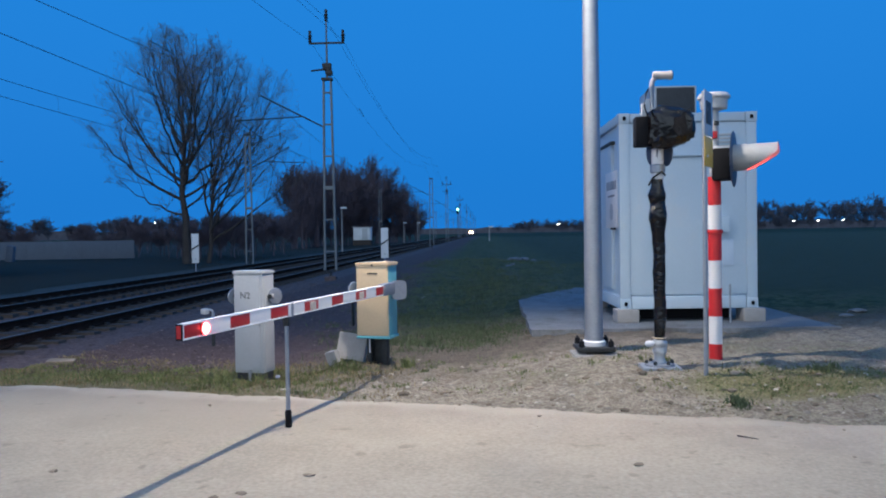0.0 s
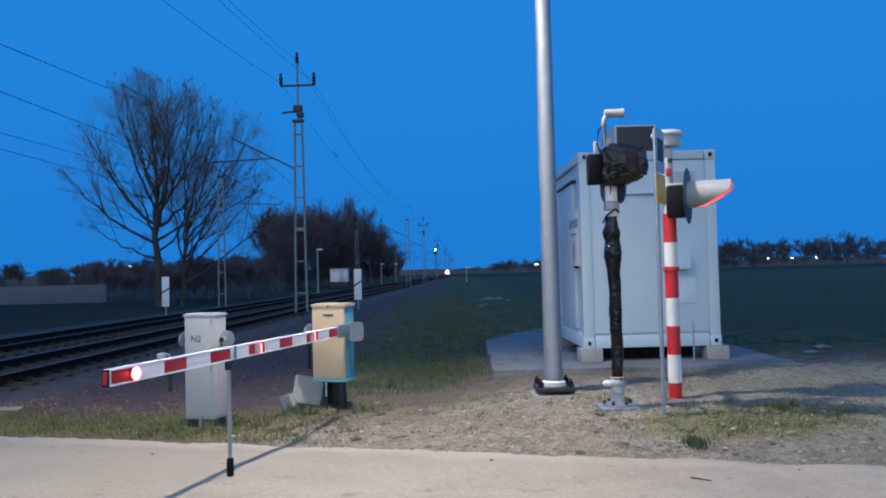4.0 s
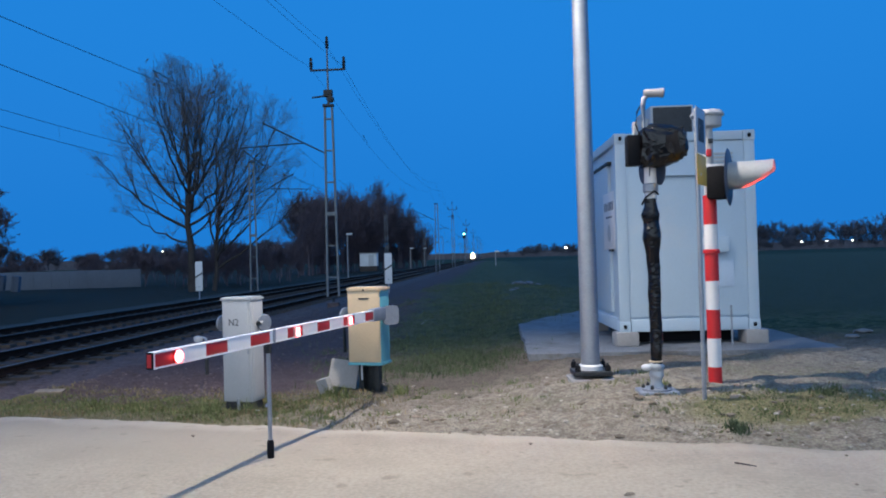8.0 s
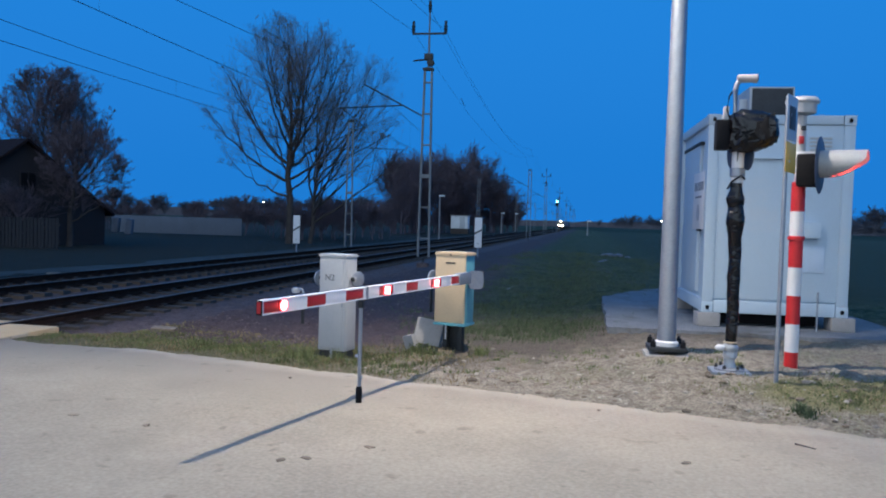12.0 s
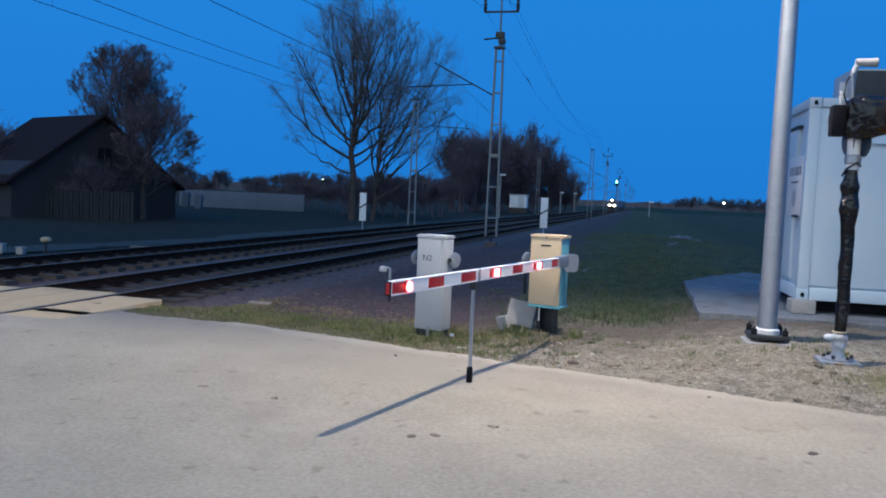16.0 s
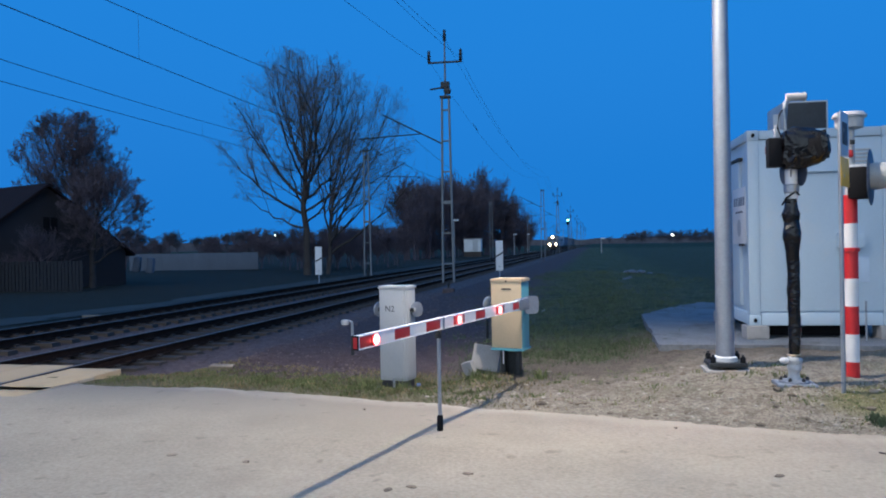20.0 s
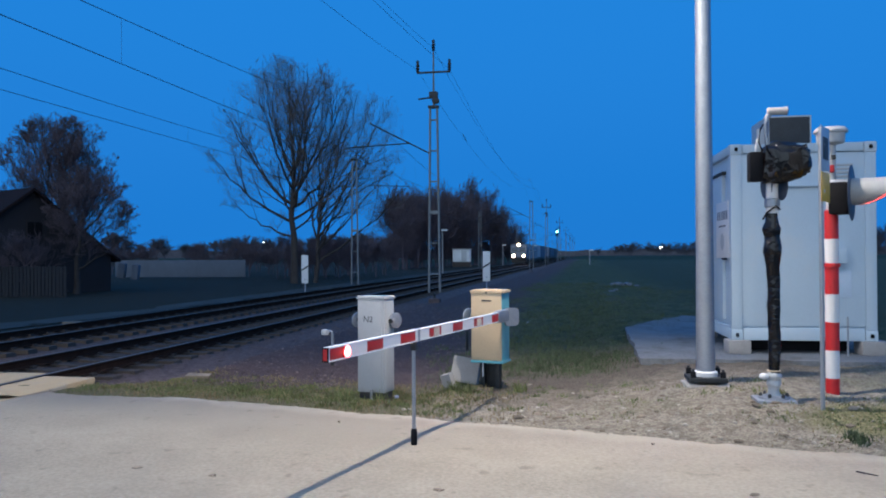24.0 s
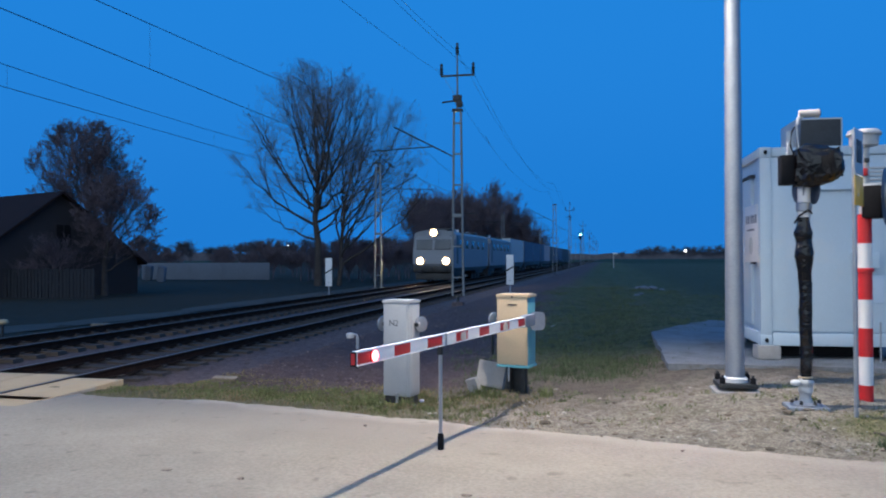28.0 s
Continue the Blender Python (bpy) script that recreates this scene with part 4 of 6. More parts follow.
        bmesh.ops.rotate(bm, cent=(0, 0, 0), matrix=Matrix.Rotation(radians(24), 3, 'Z'), verts=bm.verts)
        bmesh.ops.translate(bm, vec=(dx, 0.02, dz + 0.07), verts=bm.verts)
        part("background_disc", bm, M_DISC, s, "dark blue background disc edge")
    # camera
    part("camera_mast", tube([(-0.05, 0, 2.55), (-0.05, 0, 2.90), (-0.045, 0, 2.95), (-0.01, 0, 2.995)], 0.026, 12), M_GALV, s, "bent pale pipe")
    c = part("camera", lathe([(0.036, -0.075), (0.042, -0.06), (0.042, 0.08), (0.047, 0.09), (0.047, 0.115), (0.036, 0.115)], 20, None, (0.035, 0, 3.01), 'X'), M_HOOD, s, "grey surveillance camera")
    part("lens", lathe([(0.034, 0.138), (0.034, 0.146), (0.02, 0.148)], 18, None, (0.012, 0, 3.01), 'X'), M_BLACK, c)
    part("cable", tube([(-0.10, -0.01, 2.60), (-0.13, -0.02, 2.70), (-0.11, -0.01, 2.83), (-0.08, 0, 2.88)], 0.009, 6), M_BLACK, s)
    part("bracket", box((-0.13, 0.02, 2.66), (0.05, 0.08, 0.14), 0.008), M_GREYBOX, s)
    return s


make_wrapped_signal()


# ---- striped signal with bell ----
def make_striped_signal():
    x, y = 3.06, 8.45
    z0 = ground_z(x, y)
    s = thing("crossing_signal", pose(x, y, 0), "red and white striped crossing signal with lit red lamp", "crossing signal")
    tops = [z0 - 0.1, 0.357, 0.656, 0.957, 1.257, 1.560, 1.85, 2.157]
    for i in range(7):
        part("band", lathe([(0.070, tops[i]), (0.070, tops[i + 1])], 28), M_RED if i % 2 == 0 else M_WHITE, s, "red painted band" if i % 2 == 0 else "white painted band")
    part("pole_collar", lathe([(0.075, 1.545), (0.085, 1.55), (0.085, 1.585), (0.075, 1.59)], 24), M_RED, s)
    part("bell_tube", rod((0, 0, 2.10), (0, 0, 2.92), 0.05, seg=24), M_GREYBOX, s, "white upper tube")
    part("bell", lathe([(0.05, 2.86), (0.135, 2.88), (0.14, 2.90), (0.145, 2.985), (0.168, 2.99), (0.172, 3.01), (0.148, 3.045), (0.04, 3.06)], 32), M_GREYBOX, s, "white drum-shaped bell")
    part("clamp", box((-0.01, -0.055, 2.60), (0.05, 0.04, 0.08), 0.01), M_RED, s, "small red clamp")
    part("bolts", box((0.0, -0.085, 2.72), (0.05, 0.02, 0.05), 0.006), M_DARK, s)
    part("mount", box((0.05, 0, 2.44), (0.20, 0.14, 0.08), 0.012), M_WHITE, s, "white mounting bracket")
    # lamp housing, facing along the road
    aim = Matrix.Rotation(radians(-26), 3, 'Z')
    h = part("lamp_housing", box(aim @ Vector((0.085, -0.02, 2.28)), (0.19, 0.25, 0.34), 0.03, None, aim), M_BLACK, s, "black lamp housing")
    part("rim", box((0.06, -0.15, 2.42), (0.05, 0.02, 0.05), 0.006), M_WHITE, h)
    bm = lathe([(0.02, -0.006), (0.29, -0.005), (0.30, 0.0), (0.29, 0.005), (0.02, 0.006)], 40, None, (0.20, -0.02, 2.335), 'X')
    bmesh.ops.rotate(bm, cent=(0, 0, 0), matrix=aim, verts=bm.verts)
    part("background_disc", bm, M_DISC, s, "dark blue background disc")
    # hood: a tube cut back on a slant, open below
    bm = bmesh.new()
    seg = 36
    rin, rout = 0.135, 0.142
    L0 = 0.21
    rows = []
    for k in range(seg):
        a = 2 * math.pi * k / seg
        x_end = L0 + 0.06 + 0.37 * min(1.0, 1.55 * (math.sin(a) + 1) / 2) ** 0.62
        rows.append([bm.verts.new((xx, -0.02 + r * math.cos(a), 2.345 + r * math.sin(a))) for r, xx in ((rout, L0 - 0.012), (rout, x_end), (rin, x_end), (rin, L0 - 0.012))])
    for i in range(seg):
        p, q = rows[i], rows[(i + 1) % seg]
        for j in range(3):
            bm.faces.new((p[j], p[j + 1], q[j + 1], q[j]))
    bmesh.ops.rotate(bm, cent=(0, 0, 0), matrix=aim, verts=bm.verts)
    hd = part("hood", bm, M_HOOD, s, "pale grey lamp hood")
    bm = lathe([(0.118, 0.0), (0.118, 0.012), (0.09, 0.026), (0.04, 0.034)], 28, None, (0.207, -0.02, 2.345), 'X')
    bmesh.ops.rotate(bm, cent=(0, 0, 0), matrix=aim, verts=bm.verts)
    part("lens", bm, M_REDGLOW, s, "glowing red lens")
    return s


make_striped_signal()


# ---- sign on a thin post ----
def make_sign():
    x, y = 2.69, 7.60
    z = ground_z(x, y)
    s = thing("road_sign", pose(x, y, 0), "thin steel post with a grey plate over an ochre plate", "road sign")
    part("post", rod((0, 0, z - 0.2), (0.0, 0, 2.93), 0.021, seg=14), M_GALV, s)
    d = Vector((0.34, 0.60, 0)).normalized()
    turn = Matrix.Rotation(math.atan2(d.y, d.x), 3, 'Z')
    def plate(name, z0, z1, material, label, inset=0.0):
        w = 0.36
        bm = box(turn @ Vector((w / 2 - 0.13, -0.03, (z0 + z1) / 2)), (w - inset, 0.006 + (0.002 if inset else 0), z1 - z0 - inset), 0.002, None, turn)
        return part(name, bm, material, s, label)
    plate("upper_plate", 2.50, 2.93, M_SIGNBLUE, "grey sign plate")
    plate("lower_plate", 2.20, 2.485, M_SIGNYEL, "ochre sign plate")
    bm = box(turn @ Vector((0.36 / 2 - 0.13, -0.0345, 2.72)), (0.22, 0.004, 0.22), 0.001, None, turn)
    part("pictogram", bm, M_INK, s, "dark pictogram block")
    for zz in (2.30, 2.75):
        part("clip", box((0.015, -0.01, zz), (0.03, 0.045, 0.03), 0.004), M_GALV, s)
    return s


make_sign()


# ---- equipment container ----
def make_container():
    x0, x1, y0, y1, z0, z1 = 2.646, 4.63, 11.40, 13.95, 0.44, 3.29
    c = thing("equipment_container", pose(0, 0, 0), "white steel equipment container on concrete blocks", "container")
    w, d, h = x1 - x0, y1 - y0, z1 - z0
    cx, cy, cz = (x0 + x1) / 2, (y0 + y1) / 2, (z0 + z1) / 2
    part("shell", box((cx, cy, cz), (w - 0.10, d - 0.10, h - 0.08), 0.01), M_CONT, c, "white sheet-steel shell")
    for xx in (x0 + 0.075, x1 - 0.075):
        for yy in (y0 + 0.075, y1 - 0.075):
            part("corner_post", box((xx, yy, cz), (0.15, 0.15, h - 0.30), 0.012), M_CONT, c)
            for zz in (z0 + 0.075, z1 - 0.075):
                k = part("corner_casting", box((xx, yy, zz), (0.165, 0.165, 0.15), 0.012), M_CONT, c)
                sx = -1 if xx < cx else 1
                if yy < cy:
                    part("casting_hole", box((xx + sx * 0.0, yy - 0.083, zz), (0.045, 0.006, 0.06), 0.02), M_BLACK, k)
    for yy in (y0 + 0.06, y1 - 0.06):
        part("top_rail", box((cx, yy, z1 - 0.07), (w - 0.33, 0.12, 0.13), 0.012), M_CONT, c)
        part("bottom_rail", box((cx, yy, z0 + 0.09), (w - 0.33, 0.12, 0.18), 0.012), M_CONT, c)
    for xx in (x0 + 0.06, x1 - 0.06):
        part("top_rail", box((xx, cy, z1 - 0.07), (0.12, d - 0.33, 0.13), 0.012), M_CONT, c)
        part("bottom_rail", box((xx, cy, z0 + 0.09), (0.12, d - 0.33, 0.18), 0.012), M_CONT, c)
    part("roof_skin", box((cx, cy, z1 - 0.01), (w - 0.2, d - 0.2, 0.03), 0.008), M_CONT, c)
    # front wall boards
    edges = [x0 + 0.15, x0 + 0.52, x1 - 0.15]
    for a, b in zip(edges, edges[1:]):
        part("front_panel", box(((a + b) / 2, y0 + 0.045, cz + 0.03), (b - a - 0.001, 0.05, h - 0.36), 0.0015), M_CONT, c, "flat white wall panel")
    part("canopy", box((x0 + 1.0, y0 + 0.0, z1 - 0.62), (0.95, 0.06, 0.025), 0.006), M_CONT, c, "thin drip ledge")
    part("vent_grille", box((x1 - 0.46, y0 + 0.012, z1 - 0.44), (0.34, 0.03, 0.30), 0.006), M_CONT, c, "white ventilation frame")
    for k in range(5):
        part("louvre", box((x1 - 0.46, y0 - 0.008, z1 - 0.55 + 0.055 * k), (0.29, 0.018, 0.03), 0.004, None, None), M_GREYBOX, c)
    part("cable_box", box((x1 - 0.60, y0 - 0.03, 1.66), (0.34, 0.13, 0.22), 0.01), M_CONT, c, "white cable box")
    # bluish patch below the cable box, painted as its shadow
    part("info_plate", box((x1 - 0.52, y0 + 0.014, 1.25), (0.36, 0.012, 0.38), 0.004), mat("box_shadow_blue", (0.42, 0.52, 0.64), 0.4, vary=0.06, bump=0), c, "bluish patch painted as shadow of the cable box")
    part("red_tag", box((x0 + 0.31, y0 + 0.012, z1 - 0.30), (0.12, 0.012, 0.12), 0.004), mat("dull_red_tag", (0.25, 0.05, 0.06), 0.5, vary=0.15, bump=0), c, "dull red tag")
    part("earth_rod", rod((x1 - 0.46, y0 - 0.18, 0.15), (x1 - 0.46, y0 - 0.18, 0.80), 0.014, seg=8), M_GALV, c, "upright earth rod")
    # black skirt added to fill the dark void under the floor
    part("underframe", box((cx, cy + 0.1, 0.345), (w - 0.56, d - 0.5, 0.17), 0.01), M_BLACK, c, "black skirt put in for the dark void below")
    # left wall: door and print
    part("side_door", box((x0 + 0.030, cy + 0.05, cz - 0.05), (0.05, 1.35, 2.25), 0.01), M_CONT, c, "flat steel door")
    part("door_frame_top", box((x0 + 0.02, cy + 0.05, z1 - 0.36), (0.07, 1.55, 0.05), 0.008), M_DARK, c, "dark drip rail")
    part("door_handle", box((x0 - 0.012, y0 + 0.42, 1.62), (0.04, 0.24, 0.035), 0.008), M_DARK, c, "dark lever handle")
    sign = part("print_plate", box((x0 + 0.002, y0 + 0.62, 2.06), (0.006, 0.92, 0.86), 0.001), M_WHITE, c, "white printed plate")
    for k, (w1, z2, h2) in enumerate(((0.09, 2.28, 0.13), (0.08, 2.28, 0.13), (0.10, 2.28, 0.13), (0.05, 2.28, 0.13), (0.08, 2.28, 0.13), (0.07, 2.28, 0.13))):
        part("print_bar", box((x0 - 0.002, y0 + 0.29 + 0.13 * k, z2), (0.003, w1, h2), 0.0005), M_FADED, sign, "faded dark print bar")
    part("print_bar", box((x0 - 0.002, y0 + 0.62, 2.12), (0.003, 0.50, 0.03), 0.0005), M_FADED, sign)
    part("print_disc", lathe([(0.13, -0.001), (0.13, 0.001)], 26, None, (x0 - 0.002, y0 + 0.62, 1.88), 'X'), M_SIGNBLUE, sign, "faint round emblem")
    for k in range(3):
        part("hinge", rod((x0 + 0.0, y1 - 0.55, 0.9 + 0.8 * k), (x0 + 0.0, y1 - 0.55, 1.02 + 0.8 * k), 0.018, seg=10), M_CONT, c)
    return c


def make_blocks():
    first = None
    for x in (2.74, 4.56):
        for y in (11.5, 13.85):
            z = ground_z(x, y)
            top = 0.438
            b = part("support_block", box((0, 0, 0), (0.32, 0.34, top - 0.24), 0.025), M_CONC)
            b.matrix_basis = pose(x, y, (top + 0.245) / 2, 0, 0, random.Random(x * y).uniform(-3, 3))
            tagged(b, "pale concrete block under a container corner", "concrete block", "blocks under the container")


def make_slab():
    """A worn slab; its far edge is broken and runs out into the grass."""
    rng = random.Random(14)
    line = [(1.28, 10.72), (5.45, 10.60), (5.5, 15.3), (4.4, 17.2), (3.0, 18.6), (2.35, 17.3), (1.9, 16.4), (1.45, 15.4)]
    pts = []
    for (x0, y0), (x1, y1) in zip(line, line[1:] + line[:1]):
        k = max(2, int(math.hypot(x1 - x0, y1 - y0) / 0.22))
        rag = 0.11 if y0 > 15 and y1 > 15 else 0.025
        for i in range(k):
            f = i / k
            pts.append((x0 + (x1 - x0) * f + rng.uniform(-rag, rag) * (i > 0), y0 + (y1 - y0) * f + rng.uniform(-rag, rag) * (i > 0)))
    bm = bmesh.new()
    a = [bm.verts.new((x, y, 0.245 + 0.012 * noise.noise((x, y, 3)))) for x, y in pts]
    c = [bm.verts.new((x + 0.02 * (x < 3), y, 0.0)) for x, y in pts]
    bm.faces.new(a); bm.faces.new(c[::-1])
    for i in range(len(pts)):
        j = (i + 1) % len(pts)
        bm.faces.new((a[i], c[i], c[j], a[j]))
    tagged(part("concrete_slab", bm, M_SLAB, smooth_angle=0), "weathered concrete base slab under the container", "slab", kind="structure")


def make_roof_unit():
    u = thing("air_conditioner", pose(0, 0, 0), "roof-top air-conditioning unit with a dark mesh front", "air conditioner")
    x0, x1, y0, y1, z0, z1 = 3.40, 4.06, 12.35, 13.35, 3.30, 3.85
    part("casing", box(((x0 + x1) / 2, (y0 + y1) / 2 + 0.01, (z0 + z1) / 2), (x1 - x0, y1 - y0, z1 - z0), 0.015), M_GREYBOX, u, "light grey casing")
    part("grille", box(((x0 + x1) / 2 + 0.0, y0 - 0.002, (z0 + z1) / 2), (x1 - x0 - 0.07, 0.03, z1 - z0 - 0.06), 0.004), M_DARK, u, "dark mesh panel")
    part("side_box", box((x0 - 0.06, y0 + 0.30, z0 + 0.20), (0.12, 0.30, 0.36), 0.012), M_GREYBOX, u)


make_container()
make_blocks()
make_slab()
make_roof_unit()


# ---- trackside boards ----
def make_board(x, y, zb, zt, label):
    s = thing("marker_board", pose(x, y, 0, 0, 0, 0), label, "marker board", "trackside marker boards")
    part("plate", box((0, 0, (zb + zt) / 2), (0.36, 0.012, zt - zb), 0.004), M_WHITE, s, "white plate")
    bm = box((0, -0.0095, (zb + zt) / 2 + 0.05), (0.42, 0.006, 0.075), 0.001)
    bmesh.ops.rotate(bm, cent=(0, 0, (zb + zt) / 2 + 0.05), matrix=Matrix.Rotation(radians(-32), 3, 'Y'), verts=bm.verts)
    bmesh.ops.bisect_plane(bm, geom=list(bm.verts) + list(bm.edges) + list(bm.faces), plane_co=(0.178, 0, 0), plane_no=(1, 0, 0), clear_outer=True)
    bmesh.ops.bisect_plane(bm, geom=list(bm.verts) + list(bm.edges) + list(bm.faces), plane_co=(-0.178, 0, 0), plane_no=(-1, 0, 0), clear_outer=True)
    part("slash", bm, M_INK, s, "black slanting bar")
    part("post", rod((0, 0.04, -0.9), (0, 0.04, zb + 0.3), 0.03, seg=10), M_GALV, s)
    part("clip", box((0, 0.02, zb + 0.2), (0.09, 0.06, 0.04), 0.004), M_GALV, s)


def make_debris():
    # pale stake lying beside the yellow drive, and rubble in the grass
    rng = random.Random(3)
    k = part("stake", rod((-0.61, 18.38, 0.05), (-0.30, 20.9, 0.07), 0.024, 0.018, 8), M_CONC)
    tagged(k, "pale stake lying in the grass", "stake")
    for i, (x, y, s) in enumerate(((2.9, 37.2, 0.26), (3.4, 37.9, 0.22), (2.2, 30.4, 0.14), (3.8, 37.4, 0.13), (2.4, 31.2, 0.09), (6.3, 12.2, 0.08), (6.8, 12.9, 0.10))):
        bm = bmesh.new()
        bmesh.ops.create_icosphere(bm, subdivisions=2, radius=1)
        for v in bm.verts:
            v.co *= 1 + 0.35 * noise.noise(v.co * 1.5 + Vector((i * 7, 0, 0)))
            v.co = Vector((v.co.x * s * 1.6, v.co.y * s, v.co.z * s * 0.45))
        o = part("rubble", bm, M_SLAB, smooth_angle=20)
        o.matrix_basis = pose(x, y, ground_z(x, y) + s * 0.2, 0, 0, rng.uniform(0, 180))
        tagged(o, "pale lump of rubble in the rough grass", "rubble", "rubble in the grass")


make_debris()
make_board(-12.86, 38.5, 0.28, 1.74, "white marker board with a black slash beyond the tracks")
make_board(-3.37, 38.0, 0.40, 1.88, "white marker board with a black slash beside the near track")


# ---- overhead line ----


def make_mast(x, y, z0, top, legtop, side, label, lines=True):
    """A two-legged steel mast; side: which way its bracket reaches, in x."""
    m = thing("catenary_mast", pose(x, y, 0, 0, 0, -HEADING), label, "catenary mast", "masts of the overhead line")
    wb, wt, d = 0.22, 0.14, 0.12
    for s in (-1, 1):
        bm = bmesh.new()
        vs = []
        for z, w in ((z0, wb), (legtop, wt)):
            vs.append([bm.verts.new((s * w + a * 0.034, b * d / 2, z)) for a, b in ((-1, -1), (1, -1), (1, 1), (-1, 1))])
        for i in range(4):
            bm.faces.new((vs[0][i], vs[0][(i + 1) % 4], vs[1][(i + 1) % 4], vs[1][i]))
        bm.faces.new(vs[0][::-1]); bm.faces.new(vs[1])
        part("leg", bm, M_MAST, m, "steel channel leg")
    for k in range(6):
        f = (k + 0.6) / 6
        z = z0 + f * (legtop - z0)
        w = wb + (wt - wb) * f
        part("batten", box((0, 0, z), (2 * w + 0.06, d + 0.01, 0.05 if k != 2 else 0.14), 0.004), M_MAST, m)
    part("footing", box((0, 0, z0 - 0.62), (0.46, 0.36, 0.80), 0.06), M_BALLAST, m, "dark concrete footing")
    part("head_plate", box((0, 0, legtop + 0.03), (0.42, 0.22, 0.10), 0.01), M_DARK, m)
    if lines:
        part("top_pole", rod((0, 0, legtop), (0, 0, top - 0.55), 0.045, 0.03, 10), M_MAST, m, "upper pole")
        part("crossarm", box((0, 0, top - 1.42), (1.36, 0.07, 0.07), 0.008), M_DARK, m, "upper crossarm")
        for xx, zb in ((-0.64, top - 1.4), (0.64, top - 1.4), (0, top - 0.6)):
            part("insulator", lathe([(0.03, 0), (0.075, 0.05), (0.05, 0.10), (0.08, 0.15), (0.05, 0.20), (0.08, 0.26), (0.05, 0.32), (0.06, 0.44), (0.02, 0.48)], 12, None, (xx, 0, zb)), M_DARK, m, "dark insulator")
        part("switch_arm", rod((0, 0, legtop + 0.42), (-0.62, 0, legtop + 0.36), 0.035, seg=8), M_DARK, m, "short side arm")
        part("switch_box", box((0.0, 0, legtop + 0.50), (0.34, 0.2, 0.26), 0.02), M_DARK, m, "dark switch gear")
        part("spring_drum", lathe([(0.05, -0.1), (0.14, -0.08), (0.14, 0.08), (0.05, 0.1)], 16, None, (0.08, 0, legtop + 0.28), 'Y'), M_DARK, m)
    s = side
    a = Vector((s * 0.2, 0, 5.75))
    part("bracket_strut", rod(a, (s * 2.6, 0, 7.0), 0.028, seg=8), M_DARK, m, "sloping bracket tube")
    part("bracket_tie", rod((s * 1.0, 0, 6.16), (s * 3.6, 0, 6.05), 0.024, seg=8), M_DARK, m, "level bracket tube")
    part("steady_arm", rod((s * 3.5, 0, 6.05), (s * 2.6, 0, 5.36), 0.018, seg=8), M_DARK, m)
    part("top_tie", rod((s * 0.15, 0, 7.25), (s * 2.65, 0, 7.1), 0.018, seg=8), M_DARK, m, "upper bracket tie")
    part("insulator", lathe([(0.03, -0.2), (0.07, -0.14), (0.04, -0.08), (0.07, 0.0), (0.04, 0.08), (0.07, 0.14), (0.03, 0.2)], 12), M_DARK, m, "dark ribbed insulator")
    m.children[-1].matrix_basis = Matrix.Translation(a + Vector((s * 0.35, 0, 0.18))) @ Vector((s * 2.4, 0, 1.25)).to_track_quat('Z', 'Y').to_matrix().to_4x4()
    return m


MAST_STEP = 60
MASTS_R = [(-5.72, 30.0, 0.22), (-5.72, 86.0, 0.1), (-5.72, 120.0, 0.1)] + [(-5.72, 120.0 + MAST_STEP * k, 0.1) for k in range(1, 6)]
for k, (u, y, z) in enumerate(MASTS_R):
    make_mast(along(u, y), y, z, 10.37, 7.54, -1, "tall two-legged steel mast with crossarm and insulators" if k == 0 else "distant steel mast of the overhead line", k != 1)
MASTS_L = [(-14.35, 48.0 + MAST_STEP * k, -0.15) for k in range(8)]
for k, (u, y, z) in enumerate(MASTS_L):
    make_mast(along(u, y), y, z, 10.2, 7.8, 1, "slender steel mast beyond the far track", False)
make_mast(along(-14.35, -12), -12, -0.15, 10.2, 7.8, 1, "slender steel mast beyond the far track", False)
make_mast(along(-5.72, -30), -30, 0.1, 10.37, 7.54, -1, "distant steel mast of the overhead line")


def wire_line(name, u, z, ys, sag, label, r=0.009):
    """One wire from support to support, parallel to the tracks, hanging in curves."""
    pts = []
    for a, b in zip(ys, ys[1:]):
        for k in range(16):
            f = k / 16
            y = a + (b - a) * f
            pts.append((along(u, y), y, z - sag * 4 * f * (1 - f)))
    pts.append((along(u, ys[-1]), ys[-1], z))
    return tagged(part(name, tube(pts, r, 6), M_WIRE), label, "wire", "overhead wires")


YR = [-30, 30, 86, 120] + [120 + MAST_STEP * k for k in range(1, 6)]
YL = [-12 + MAST_STEP * k for k in range(9)]
for u, ys, tag, top_z, sag in ((NEAR_TRACK, YR, "near", 7.15, 1.3), (FAR_TRACK, YL, "far", 7.05, 1.38)):
    wire_line("contact_wire", u, 5.30, ys, 0.06, f"dark contact wire over the {tag} track", 0.0075)
    wire_line("messenger_wire", u, top_z, ys, sag, f"sagging messenger wire over the {tag} track", 0.0075)
    for i, (a, b) in enumerate(zip(ys, ys[1:])):
        if a > 160:
            break
        for k in range(1, 7):
            f = k / 7
            y = a + (b - a) * f
            zt = top_z - sag * 4 * f * (1 - f)
            zc = 5.30 - 0.06 * 4 * f * (1 - f)
            tagged(part("dropper_wire", rod((along(u, y), y, zc), (along(u, y), y, zt), 0.0025, seg=5), M_WIRE), "thin dropper between messenger and contact wire", "wire", "droppers")
for du, z in ((-0.64, 9.05), (0.64, 9.05), (0, 9.9)):
    wire_line("line_wire", -5.72 + du, z, YR, 1.45, "thin line wire on the mast tops", 0.0055)


